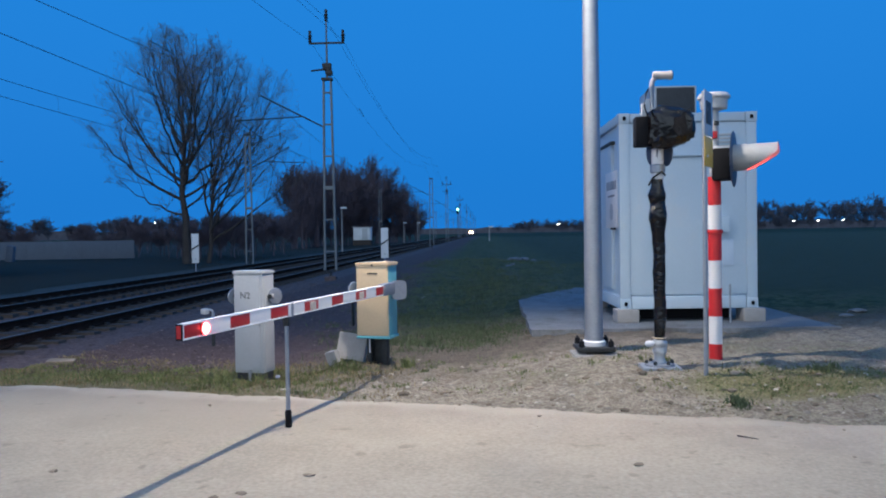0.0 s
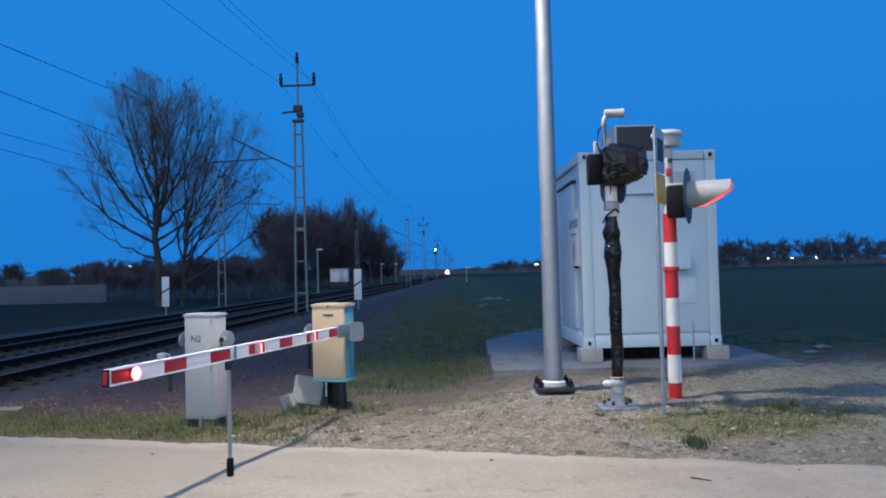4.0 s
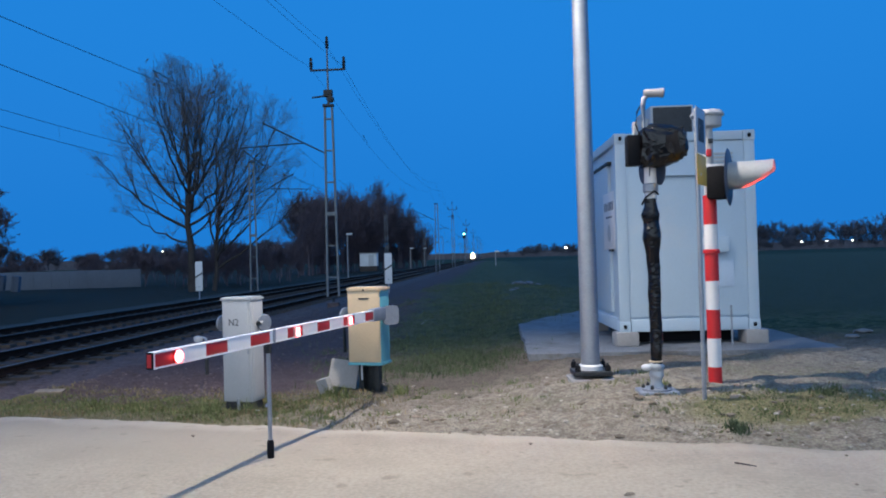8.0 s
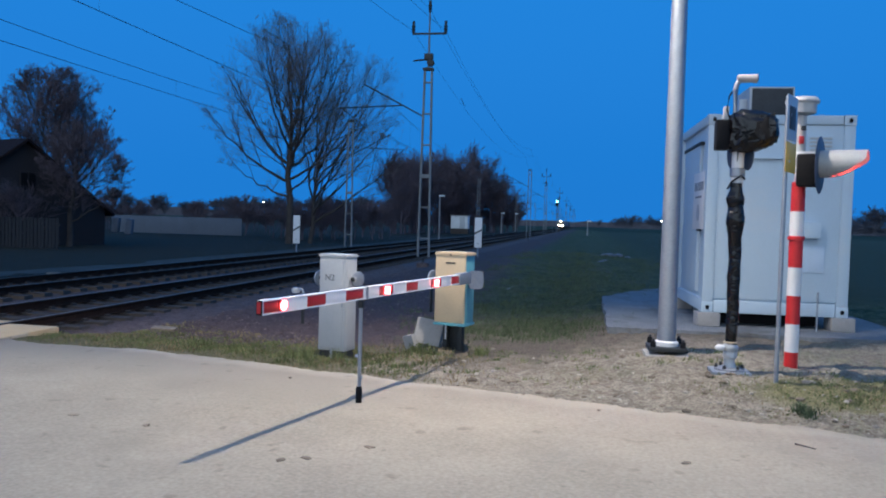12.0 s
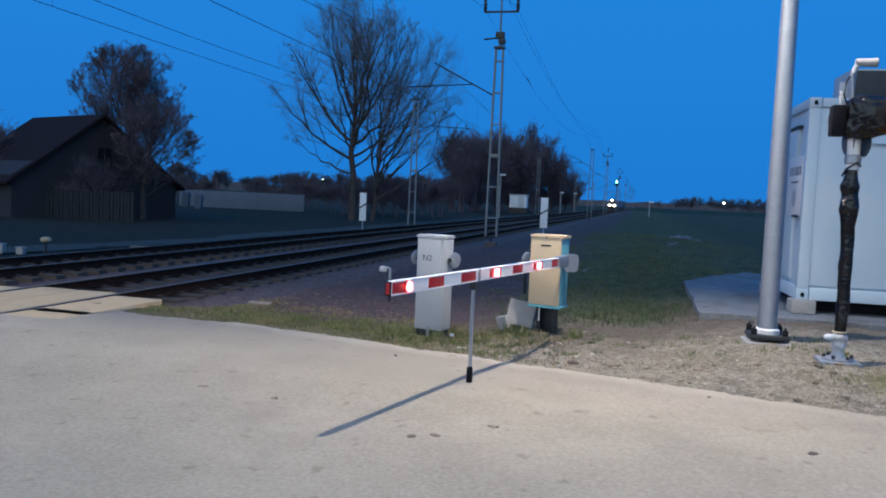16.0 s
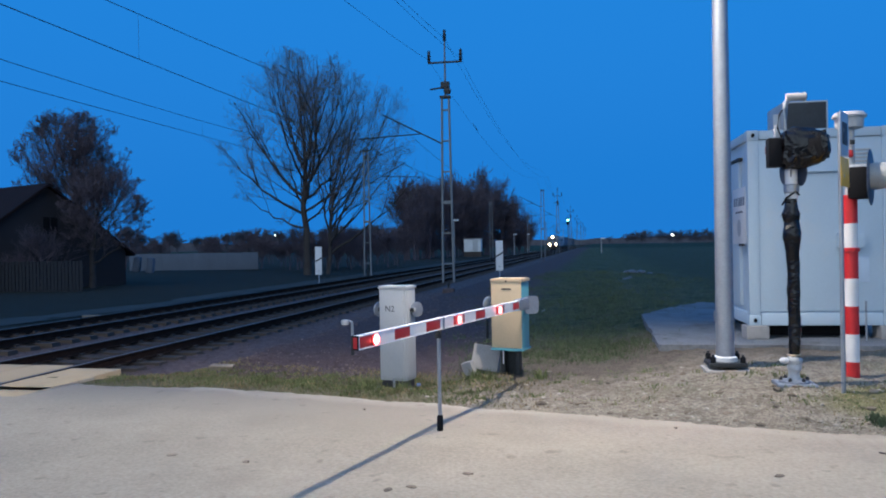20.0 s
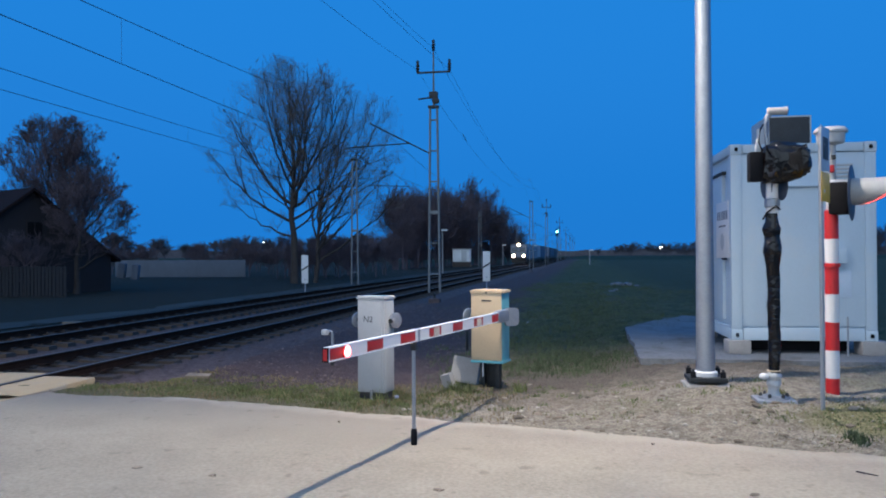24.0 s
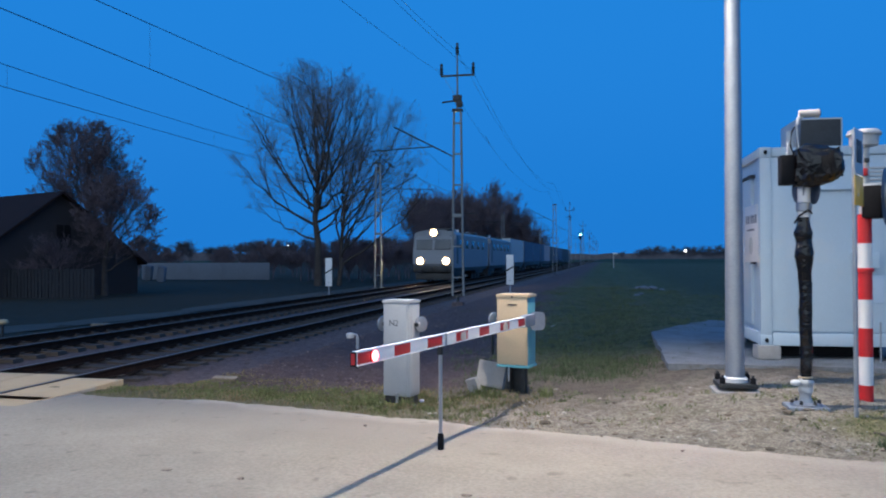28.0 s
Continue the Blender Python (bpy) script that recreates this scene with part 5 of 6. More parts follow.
# ---- trees ----
def section(d):
    """Axes across a stem that runs along d."""
    r = Vector((1, 0, 0)) if abs(d.x) < 0.8 else Vector((0, 1, 0))
    u = (r - d * r.dot(d)).normalized()
    return Matrix((u, d.cross(u), d)).transposed()


def tree_mesh(seed, height, trunk_r, spread, levels, fork, lean=0.0, upright=0.55, density=1.0, twig_r=0.012, limb=0.75, top=0.98):
    """Bare tree: returns bmeshes of trunk, limbs and twigs."""
    rng = random.Random(seed)
    out = {"trunk": ([], []), "limbs": ([], []), "twigs": ([], [])}

    def seg_add(kind, pts, radii, n):
        vs, fs = out[kind]
        base = len(vs)
        for i, p in enumerate(pts):
            d = (pts[min(i + 1, len(pts) - 1)] - pts[max(i - 1, 0)]).normalized()
            t = section(d)
            for k in range(n):
                a = 2 * math.pi * k / n
                vs.append(tuple(p + t @ Vector((radii[i] * math.cos(a), radii[i] * math.sin(a), 0))))
        for i in range(len(pts) - 1):
            for k in range(n):
                a0, a1 = base + i * n + k, base + i * n + (k + 1) % n
                fs.append((a0, a1, a1 + n, a0 + n))

    def grow(p, d, length, r, level):
        steps = 5 if level < 2 else 4 if level < 3 else 3 if level < 4 else 2
        pts, radii = [p.copy()], [r]
        q, dd = p.copy(), d.copy()
        for i in range(steps):
            wob = 0.10 if level == 0 else 0.20
            dd = (dd + Vector((rng.uniform(-wob, wob), rng.uniform(-wob, wob), rng.uniform(-wob, wob) * 0.6 + 0.10 * upright * (level > 0)))).normalized()
            q = q + dd * (length / steps)
            pts.append(q.copy())
            radii.append(max(twig_r * 0.5, r * (1 - (0.55 if level < 3 else 0.75) * (i + 1) / steps)))
        kind = "trunk" if level == 0 else "limbs" if level < 3 else "twigs"
        seg_add(kind, pts, radii, 7 if level == 0 else 4 if level < 3 else 3)
        if level >= levels:
            return
        kids = {0: 10, 1: 7, 2: 5, 3: 4, 4: 4}.get(level, 3)
        kids = max(2, round(kids * density))
        for c in range(kids):
            f = rng.uniform(0.30, 0.98) if level else rng.uniform(fork, top)
            i = min(steps - 1, int(f * steps))
            w = f * steps - i
            s = pts[i].lerp(pts[i + 1], w)
            rr = radii[i] * (1 - w) + radii[i + 1] * w
            ax = (pts[i + 1] - pts[i]).normalized()
            side = Vector((rng.gauss(0, 1), rng.gauss(0, 1), rng.gauss(0, 0.5)))
            side = (side - ax * side.dot(ax)).normalized()
            ang = radians(rng.uniform(22, 52)) if level else radians(rng.uniform(18, 58)) * spread
            nd = (ax * math.cos(ang) + side * math.sin(ang) + Vector((0, 0, 0.18 * upright))).normalized()
            grow(s, nd, length * (rng.uniform(0.42, 0.68) if level else rng.uniform(0.78, 1.0) * (1.25 - 0.70 * f) * limb), min(rr * 0.66, r * 0.40), level + 1)

    grow(Vector((0, 0, -0.3)), Vector((lean, 0, 1)).normalized(), height * 0.72, trunk_r, 0)
    return out


def crown_tree(seed, top, r, centre, radii, limbs, z0, z1, levels, twig_r=0.012, low=-25, high=60, bow=0.06, turn=0.0, kids=9):
    """Bare tree whose limbs fill a rounded crown: returns trunk, limbs and twigs."""
    rng = random.Random(seed)
    out = {"trunk": ([], []), "limbs": ([], []), "twigs": ([], [])}
    C, S = Vector(centre), Vector((radii[0], radii[0], radii[1]))

    def outside(p):
        q = p - C
        return math.sqrt((q.x / S.x) ** 2 + (q.y / S.y) ** 2 + (q.z / S.z) ** 2)

    def add(kind, pts, rad, n):
        vs, fs = out[kind]
        base = len(vs)
        for i, p in enumerate(pts):
            d = (pts[min(i + 1, len(pts) - 1)] - pts[max(i - 1, 0)]).normalized()
            t = section(d)
            for k in range(n):
                a = 2 * math.pi * k / n
                vs.append(tuple(p + t @ Vector((rad[i] * math.cos(a), rad[i] * math.sin(a), 0))))
        for i in range(len(pts) - 1):
            for k in range(n):
                a0, a1 = base + i * n + k, base + i * n + (k + 1) % n
                fs.append((a0, a1, a1 + n, a0 + n))

    def branch(pts, rad, length, level, kids):
        for _ in range(kids):
            f = 0.14 + 0.86 * rng.random()
            x = f * (len(pts) - 1)
            i = min(len(pts) - 2, int(x))
            p = pts[i].lerp(pts[i + 1], x - i)
            ax = (pts[i + 1] - pts[i]).normalized()
            side = Vector((rng.gauss(0, 1), rng.gauss(0, 1), rng.gauss(0, 0.7)))
            side = (side - ax * side.dot(ax)).normalized()
            ang = radians(rng.uniform(25, 58))
            d = (ax * math.cos(ang) + side * math.sin(ang) + Vector((0, 0, 0.16))).normalized()
            L = length * rng.uniform(0.36, 0.62) * (1.25 - 0.55 * f)
            lim = rng.uniform(0.94, 1.10)
            while outside(p + d * L) > lim and L > 0.25:
                L *= 0.8
            steps = 4 if level < 4 else 2
            q, w, pp, rr = p.copy(), d.copy(), [p.copy()], [max(twig_r * 0.7, min(rad[i] * 0.55, 0.009 * L + twig_r * 0.3))]
            for s in range(steps):
                w = (w + Vector((rng.uniform(-0.2, 0.2), rng.uniform(-0.2, 0.2), rng.uniform(-0.12, 0.2)))).normalized()
                q = q + w * (L / steps)
                pp.append(q.copy()); rr.append(max(twig_r * 0.5, rr[0] * (1 - 0.75 * (s + 1) / steps)))
            add("limbs" if level < 3 else "twigs", pp, rr, 5 if level < 3 else 3)
            if level < levels:
                branch(pp, rr, L, level + 1, {2: 7, 3: 6, 4: 2}.get(level, 3))

    lead = [Vector((0, 0, -0.3))]
    for k in range(1, 11):
        f = k / 10
        lead.append(Vector((C.x * f * f + rng.uniform(-0.12, 0.12) * top / 10, C.y * f * f + rng.uniform(-0.12, 0.12) * top / 10, -0.3 + (top + 0.3) * f)))
    rl = [max(twig_r, r * (1 - 0.97 * (k / 10) ** 0.8)) for k in range(11)]
    add("trunk", lead, rl, 10)
    branch(lead[6:], rl[6:], top * 0.3, 2, 8)
    for k in range(limbs):
        f = (k + rng.random() * 0.6) / limbs
        z = z0 + (z1 - z0) * f
        x = (z + 0.3) / (top + 0.3) * 10
        i = min(9, int(x))
        p = lead[i].lerp(lead[i + 1], x - i)
        az = turn + k * 2.4 + rng.uniform(-0.5, 0.5) * (k > 0)
        el = radians(low + (high - low) * f + rng.uniform(-9, 9))
        g = rng.uniform(0.84, 1.0)
        T = C + Vector((S.x * math.cos(el) * math.cos(az), S.y * math.cos(el) * math.sin(az), S.z * math.sin(el))) * g
        L = (T - p).length
        ctl = p.lerp(T, 0.5) + Vector((math.cos(az), math.sin(az), 0)) * bow * L - Vector((0, 0, (bow + 0.01) * L))
        pts, rad = [], []
        for s in range(10):
            t = s / 9
            wob = Vector((rng.uniform(-1, 1), rng.uniform(-1, 1), rng.uniform(-1, 1))) * 0.018 * L * (0 < s < 9)
            pts.append(p * (1 - t) ** 2 + ctl * 2 * t * (1 - t) + T * t * t + wob)
            rad.append(max(twig_r, min(rl[i] * 0.62, 0.0145 * L) * (1 - 0.88 * t)))
        add("limbs", pts, rad, 6)
        branch(pts, rad, L, 2, kids)
    return out


def make_tree(name, m, label, mats, *args, **kw):
    t = thing(name, m, label, "tree")
    out = crown_tree(*args, **kw)
    for kind, material in zip(("trunk", "limbs", "twigs"), mats):
        vs, fs = out[kind]
        if not vs:
            continue
        me = quads(kind, vs, fs, material)
        o = new({"twigs": "crown", "limbs": "branchwork"}.get(kind, kind), me)
        o.parent = t
    return t


make_tree("bare_tree", pose(-21.6, 62, -0.3), "tall bare poplar with a broad rounded crown of fine twigs", (M_BARK, M_BARK, M_TWIG), 12, 18.2, 0.37, (-0.4, 0, 11.2), (7.0, 7.4), 19, 3.6, 10.0, 5, low=-32, high=84, twig_r=0.0075, bow=0.09, turn=3.0, kids=8)
make_tree("bare_tree", pose(-20.3, 63.5, -0.3), "bare tree with many stems leaning out beside the poplar", (M_BARK, M_BARK, M_TWIG), 23, 15.0, 0.22, (3.4, 0, 9.4), (4.8, 7.2), 12, 1.2, 6.5, 5, low=-24, high=78, twig_r=0.0075, bow=0.07, kids=7)
make_tree("bare_tree", pose(-37.6, 54.5, -0.6), "dark bare garden tree behind the house", (M_BARK, M_BARK, M_DARKTWIG), 5, 11.8, 0.42, (-0.3, 0, 8.6), (4.5, 4.6), 16, 2.6, 7.0, 5, twig_r=0.019, low=-12, high=76, bow=0.08, kids=10)
make_tree("bare_tree", pose(-31.0, 46.5, -0.5), "dark bare tree with low side limbs before the house", (M_BARK, M_BARK, M_DARKTWIG), 8, 7.6, 0.24, (1.0, 0, 5.2), (2.9, 3.3), 13, 1.4, 5.0, 5, twig_r=0.016, low=-30, high=70, bow=0.08)


def make_grove(name, pts, seed, label, levels=4, density=1.05, twig_r=0.05, material=M_DARKTWIG, wide=1.15):
    """A stand of bare trees: stems and masses of twigs, as one body of growth."""
    rng = random.Random(seed)
    vs, fs = [], []
    protos = []
    for k in range(4):
        o = tree_mesh(seed + k, 10.0, 0.16, 0.9, levels, 0.12, density=density, twig_r=twig_r)
        v, f = [], []
        for kind in ("trunk", "limbs", "twigs"):
            b = len(v)
            v += o[kind][0]
            f += [tuple(i + b for i in q) for q in o[kind][1]]
        protos.append((np.array(v), np.array([q for q in f])))
    allv, allf, base = [], [], 0
    for x, y, z, h in pts:
        v, f = protos[rng.randrange(4)]
        a = rng.uniform(0, 6.28)
        s = h / 10.0
        rot = np.array([[math.cos(a), -math.sin(a), 0], [math.sin(a), math.cos(a), 0], [0, 0, 1]])
        allv.append(v @ rot.T * [s * wide, s * wide, s] + [x, y, z])
        allf.append(f + base)
        base += len(v)
    allv, allf = np.concatenate(allv), np.concatenate(allf)
    tagged(new(name, quads(name, allv, allf, material)), label, "trees", kind="stuff")


def scatter(rng, n, x0, x1, y0, y1, h0, h1, z=-0.5):
    return [(rng.uniform(x0, x1), rng.uniform(y0, y1), z, rng.uniform(h0, h1)) for _ in range(n)]


R = random.Random(77)
grove = []
for k in range(46):
    f = R.random()
    y = 130 + 80 * f + R.uniform(-6, 6)
    x = y * (-0.209 + 0.158 * f) + R.uniform(-1.2, 1.2)
    h = 15.4 - 8.6 * smooth(0.62, 1.0, f) - 1.6 * smooth(0.22, 0.38, f) * (1 - smooth(0.45, 0.6, f))
    grove.append((x, y, -0.5, (h * y / 140) * R.uniform(0.55, 0.95)))
under = [(y * (-0.222 + 0.17 * (y - 126) / 90) + R.uniform(-2, 2), y, -0.6, R.uniform(3.0, 6.0)) for y in (R.uniform(126, 212) for _ in range(60))]
make_grove("lineside_grove", grove, 300, "dark stand of bare trees beside the line", 4, 1.05, 0.05, M_DARKTWIG, 0.72)
make_grove("lineside_undergrowth", under, 390, "dark thicket at the foot of the lineside trees", 3, 1.2, 0.06)
make_grove("hedge_of_trees", scatter(R, 60, -85, -22, 84, 110, 2.0, 4.2) + scatter(R, 24, -30, -19, 74, 96, 2, 4.5), 320, "low dark bushes and small bare trees", 3, 1.15, 0.07)
make_grove("garden_bushes", [(R.uniform(-49, -40), R.uniform(44, 56), -0.8, R.uniform(4, 7.2)) for _ in range(14)] + [(R.uniform(-44, -31), R.uniform(43.4, 45.5), -0.8, R.uniform(2.0, 4.2)) for _ in range(16)], 380, "dark bare bushes crowding round the house", 3, 1.35, 0.035)
make_grove("distant_woods", scatter(R, 80, -300, -60, 200, 330, 5, 9) + scatter(R, 30, -110, -20, 260, 420, 6, 11), 340, "dark line of distant trees", 3, 0.95, 0.16, M_HAZEWOOD)
make_grove("far_woods", scatter(R, 110, 30, 260, 520, 640, 6, 11, -1) + scatter(R, 150, 215, 560, 520, 700, 9, 24, -1), 360, "dark line of trees beyond the field", 3, 0.85, 0.13, M_HAZEWOOD)


def make_backdrop():
    """Low dark rise of far woods that closes the horizon."""
    vs, fs = [], []
    n = 360
    for i in range(n + 1):
        a = 2 * math.pi * i / n
        r = 1200
        h = 8 + 6 * noise.noise((math.cos(a) * 6, math.sin(a) * 6, 2)) + 3 * noise.noise((math.cos(a) * 40, math.sin(a) * 40, 4))
        vs += [(r * math.cos(a), r * math.sin(a), -3), (r * math.cos(a), r * math.sin(a), max(3, h))]
    for i in range(n):
        fs.append((2 * i, 2 * i + 2, 2 * i + 3, 2 * i + 1))
    me = bpy.data.meshes.new("backdrop")
    me.from_pydata(vs, [], fs)
    me.materials.append(M_HAZEWOOD)
    tagged(new("backdrop", me), "dark far woods along the horizon", "woods", kind="structure")


make_backdrop()


# ---- house and wall across the line ----
def make_house():
    h = thing("house", pose(-38.0, 47.8, -0.75, 0, 0, 66), "dark gabled house among bare trees", "house")
    w, d, e, r = 11.6, 9.0, 2.7, 7.0
    out = [(-w / 2, 0), (w / 2, 0), (w / 2, e), (0, r - 0.25), (-w / 2, e)]
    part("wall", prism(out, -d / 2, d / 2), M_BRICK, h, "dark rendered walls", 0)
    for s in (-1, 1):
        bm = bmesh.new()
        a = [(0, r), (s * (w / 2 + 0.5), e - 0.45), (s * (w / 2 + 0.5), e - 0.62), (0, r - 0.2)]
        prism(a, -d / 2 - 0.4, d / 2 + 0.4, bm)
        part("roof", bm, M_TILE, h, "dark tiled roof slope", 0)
    for x, z in ((-1.6, 1.5), (0.2, 4.2)):
        wd = part("window", box((x, -d / 2 - 0.02, z), (1.1, 0.08, 1.3), 0.02), M_BRICK, h, "dull window frame")
        for sx in (-0.26, 0.26):
            part("pane", box((x + sx, -d / 2 - 0.065, z), (0.45, 0.02, 1.12), 0.005), M_BLACK, wd)
    return h


def make_wall():
    w = thing("boundary_wall", pose(0, 0, 0), "long pale concrete panel fence", "fence")
    x0, y0, x1, y1 = -48.5, 80, -33.4, 80
    n = 8
    for k in range(n):
        a = x0 + (x1 - x0) * k / n
        part("panel", box((a + 0.95, 80, 0.38), ((x1 - x0) / n - 0.02, 0.08, 1.85), 0.01), M_FENCE, w)
        part("post", box((a, 80, 0.38), (0.12, 0.12, 1.88), 0.01), M_FENCE, w)
    for x, zz in ((-29.9, 1.75), (-28.9, 1.65)):
        g = part("white_tarpaulin", box((0, 0, 0), (0.5, 0.8, 1.1), 0.15), M_FENCE)
        g.matrix_basis = pose(x, 50, zz - 1.0, 0, 6, 20)
        tagged(g, "pale covered stack beside the house", "covered stack", "covered stacks by the house")
    f = thing("board_fence", pose(0, 0, 0), "dark weathered board fence before the house", "fence")
    for k in range(46):
        x = -40.0 + 0.24 * k
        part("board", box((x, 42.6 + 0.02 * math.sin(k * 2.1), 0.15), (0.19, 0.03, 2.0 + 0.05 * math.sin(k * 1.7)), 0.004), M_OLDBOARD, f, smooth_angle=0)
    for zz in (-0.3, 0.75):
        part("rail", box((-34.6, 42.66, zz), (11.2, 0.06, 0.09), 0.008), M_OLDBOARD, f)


def make_hut():
    h = thing("relay_hut", pose(-16.3, 133, -0.35), "small white trackside relay hut", "hut")
    part("wall", box((0, 0, 1.95), (2.9, 2.4, 2.1), 0.03), M_PLASTER, h, "white rendered walls")
    # dark base added so that the hut's hidden foot does not show
    part("plinth", box((0, 0, 0.45), (3.0, 2.5, 0.9), 0.02), M_SLEEPER, h, "dark base added to hide the foot of the hut")
    part("roof", box((0, 0, 3.08), (3.2, 2.7, 0.16), 0.03), M_CONC, h)
    part("door", box((0.5, -1.21, 1.9), (0.9, 0.04, 1.9), 0.01), M_GREYBOX, h)


def make_signal_post():
    s = thing("railway_signal", pose(-0.2, 200, -0.3), "railway signal showing a green light", "railway signal")
    part("post", rod((0, 0, 0), (0, 0, 7.2), 0.09, seg=10), M_FENCE, s)
    part("head", box((0, 0, 7.6), (0.7, 0.3, 1.7), 0.05), M_BLACK, s, "black signal head")
    part("lamp", lathe([(0.26, -0.02), (0.26, 0.0), (0.14, 0.03)], 16, None, (0, -0.17, 7.85), 'Y'), M_GREENLAMP, s, "green lamp")
    part("ladder", box((0.25, 0.1, 3.6), (0.06, 0.04, 6.8), 0.01), M_MAST, s)


def make_far_lamp(x, y, z, h, label, material, r=0.4):
    s = thing("distant_lamp", pose(x, y, z), label, "street lamp", "distant lamps")
    part("post", rod((0, 0, 0), (0, 0, h - 0.2), 0.08, 0.05, 8), M_MAST, s)
    part("arm", rod((0, 0, h - 0.2), (0, -0.6, h), 0.04, seg=6), M_MAST, s)
    part("lantern", box((0, -0.7, h), (r * 2, r * 1.6, r * 0.8), r * 0.1), material, s, "lit lantern")


make_house()
make_wall()
make_hut()
make_signal_post()
make_far_lamp(64.6, 510, -1, 7.0, "white lamp far across the field", M_FARLAMP, 0.65)
for x in (216, 232, 248):
    make_far_lamp(x, 510, -1, 6.7, "white lamp far across the field", M_FARLAMP, 0.45)
make_far_lamp(-58.4, 150, -0.5, 4.9, "small lamp in the far village", M_FARLAMP, 0.10)
for u, y, h in ((-14.5, 140, 3.7), (-14.5, 168, 4.0), (0.7, 108, 2.5), (-14.9, 82, 4.6)):
    p = thing("lineside_post", pose(along(u, y), y, -0.3), "pale slender lineside post with a small head", "post", "lineside posts")
    part("shaft", rod((0, 0, -0.2), (0, 0, h), 0.085, 0.065, 10), M_CONC, p)
    part("head", box((0.22, 0, h + 0.08), (0.62, 0.22, 0.18), 0.04), M_PLASTER, p, "pale head")


# ---- train ----
def rounded_body(w, z0, z1, y0, y1, roof=0.45, bm=None):
    out = [(-w / 2, z0), (w / 2, z0), (w / 2, z1 - roof)]
    for k in range(1, 8):
        a = math.pi * k / 8
        out.append((w / 2 * math.cos(a), z1 - roof + roof * math.sin(a)))
    out.append((-w / 2, z1 - roof))
    return prism(out, y0, y1, bm)


def wheel(parent, x, y, r=0.55):
    ob = part("wheel", lathe([(r * 0.3, -0.06), (r * 0.92, -0.05), (r, -0.06), (r + 0.03, 0.05), (r + 0.03, 0.07), (r * 0.3, 0.06)], 20, None, (0, 0, 0), 'X'), M_DARK, parent, "steel wheel")
    ob.location = (x, y, r)
    return ob


def make_loco(lit):
    """The front faces -y; y = 0 at the front."""
    t = thing("locomotive", pose(0, 0, 0), "pale blue-grey electric locomotive with three lit headlights" if lit else "pale blue-grey electric locomotive hauled dark behind the first", "locomotive", "locomotives of the train")
    L, W = 16.0, 3.0
    bm = rounded_body(W, 1.0, 3.72, 0.55, L - 0.55, 0.34)
    part("body", bm, M_LOCO, t, "pale blue-grey body")
    # nose: raked windscreen over a flat front
    out = [(-1.5, 1.0), (1.5, 1.0), (1.5, 2.15), (1.45, 3.05), (1.15, 3.30), (-1.15, 3.30), (-1.45, 3.05), (-1.5, 2.15)]
    bm = bmesh.new()
    a = [bm.verts.new((x * 0.97, (0.0 if z < 2.2 else 0.22 * (z - 2.15)), z)) for x, z in out]
    c = [bm.verts.new((x, 0.6, z)) for x, z in out]
    bm.faces.new(a)
    for i in range(8):
        bm.faces.new((a[i], a[(i + 1) % 8], c[(i + 1) % 8], c[i]))
    bm.faces.new(c[::-1])
    part("cab_front", bm, M_LOCO, t, "flat cab front", 20)
    for s in (-1, 1):
        w = box((0, 0, 0), (1.14, 0.05, 0.72), 0.03)
        bmesh.ops.rotate(w, cent=(0, 0, 0), matrix=Matrix.Rotation(radians(-12), 3, 'X'), verts=w.verts)
        bmesh.ops.translate(w, vec=(s * 0.66, 0.10, 2.66), verts=w.verts)
        part("windscreen", w, M_GLASS, t, "dark windscreen")
    part("lower_band", box((0, -0.01, 1.16), (2.86, 0.05, 0.30), 0.03), M_LOCOLOW, t, "darker band")
    for x, z in ((-0.92, 1.5), (0.92, 1.5), (0, 3.50)):
        h = part("lamp_bezel", lathe([(0.31, 0.05), (0.31, -0.10), (0.288, -0.11), (0.288, -0.055)], 20, None, (x, 0.0 if z < 3 else 0.22, z), 'Y'), M_LOCO, t)
        part("headlight", lathe([(0.18, -0.066), (0.18, -0.072), (0.08, -0.076)], 20, None, (x, 0.0 if z < 3 else 0.22, z), 'Y'), M_HEAD if lit else M_GLASS, h, "bright warm headlight" if lit else "unlit headlight")
        # on the lit engine this ring glows to draw the headlight's halo
        part("reflector", lathe([(0.286, -0.058), (0.286, -0.063), (0.12, -0.0645)], 20, None, (x, 0.0 if z < 3 else 0.22, z), 'Y'), M_HALO if lit else M_GALV, h, "lamp reflector glowing for the headlight halo" if lit else "dull lamp reflector")
    part("buffer_beam", box((0, 0.05, 0.95), (2.9, 0.3, 0.42), 0.03), M_DARK, t)
    for s in (-1, 1):
        b = part("buffer", rod((s * 0.875, -0.1, 1.02), (s * 0.875, -0.58, 1.02), 0.10, seg=14), M_DARK, t)
        part("buffer_plate", lathe([(0.10, -0.60), (0.24, -0.59), (0.24, -0.62), (0.1, -0.64)], 20, None, (s * 0.875, 0, 1.02), 'Y'), M_DARK, b)
    part("coupling", box((0, -0.2, 0.98), (0.12, 0.4, 0.2), 0.03), M_DARK, t)
    part("snowplough", box((0, 0.15, 0.42), (2.6, 0.12, 0.45), 0.03), M_DARK, t)
    part("underframe", box((0, L / 2, 0.95), (2.7, L - 1.0, 0.45), 0.03), M_DARK, t)
    for yb in (3.2, 12.8):
        part("bogie_frame", box((0, yb, 0.62), (2.3, 3.9, 0.4), 0.05), M_DARK, t)
        for dy in (-1.5, 0, 1.5):
            for s in (-1, 1):
                wheel(t, s * 0.75, yb + dy)
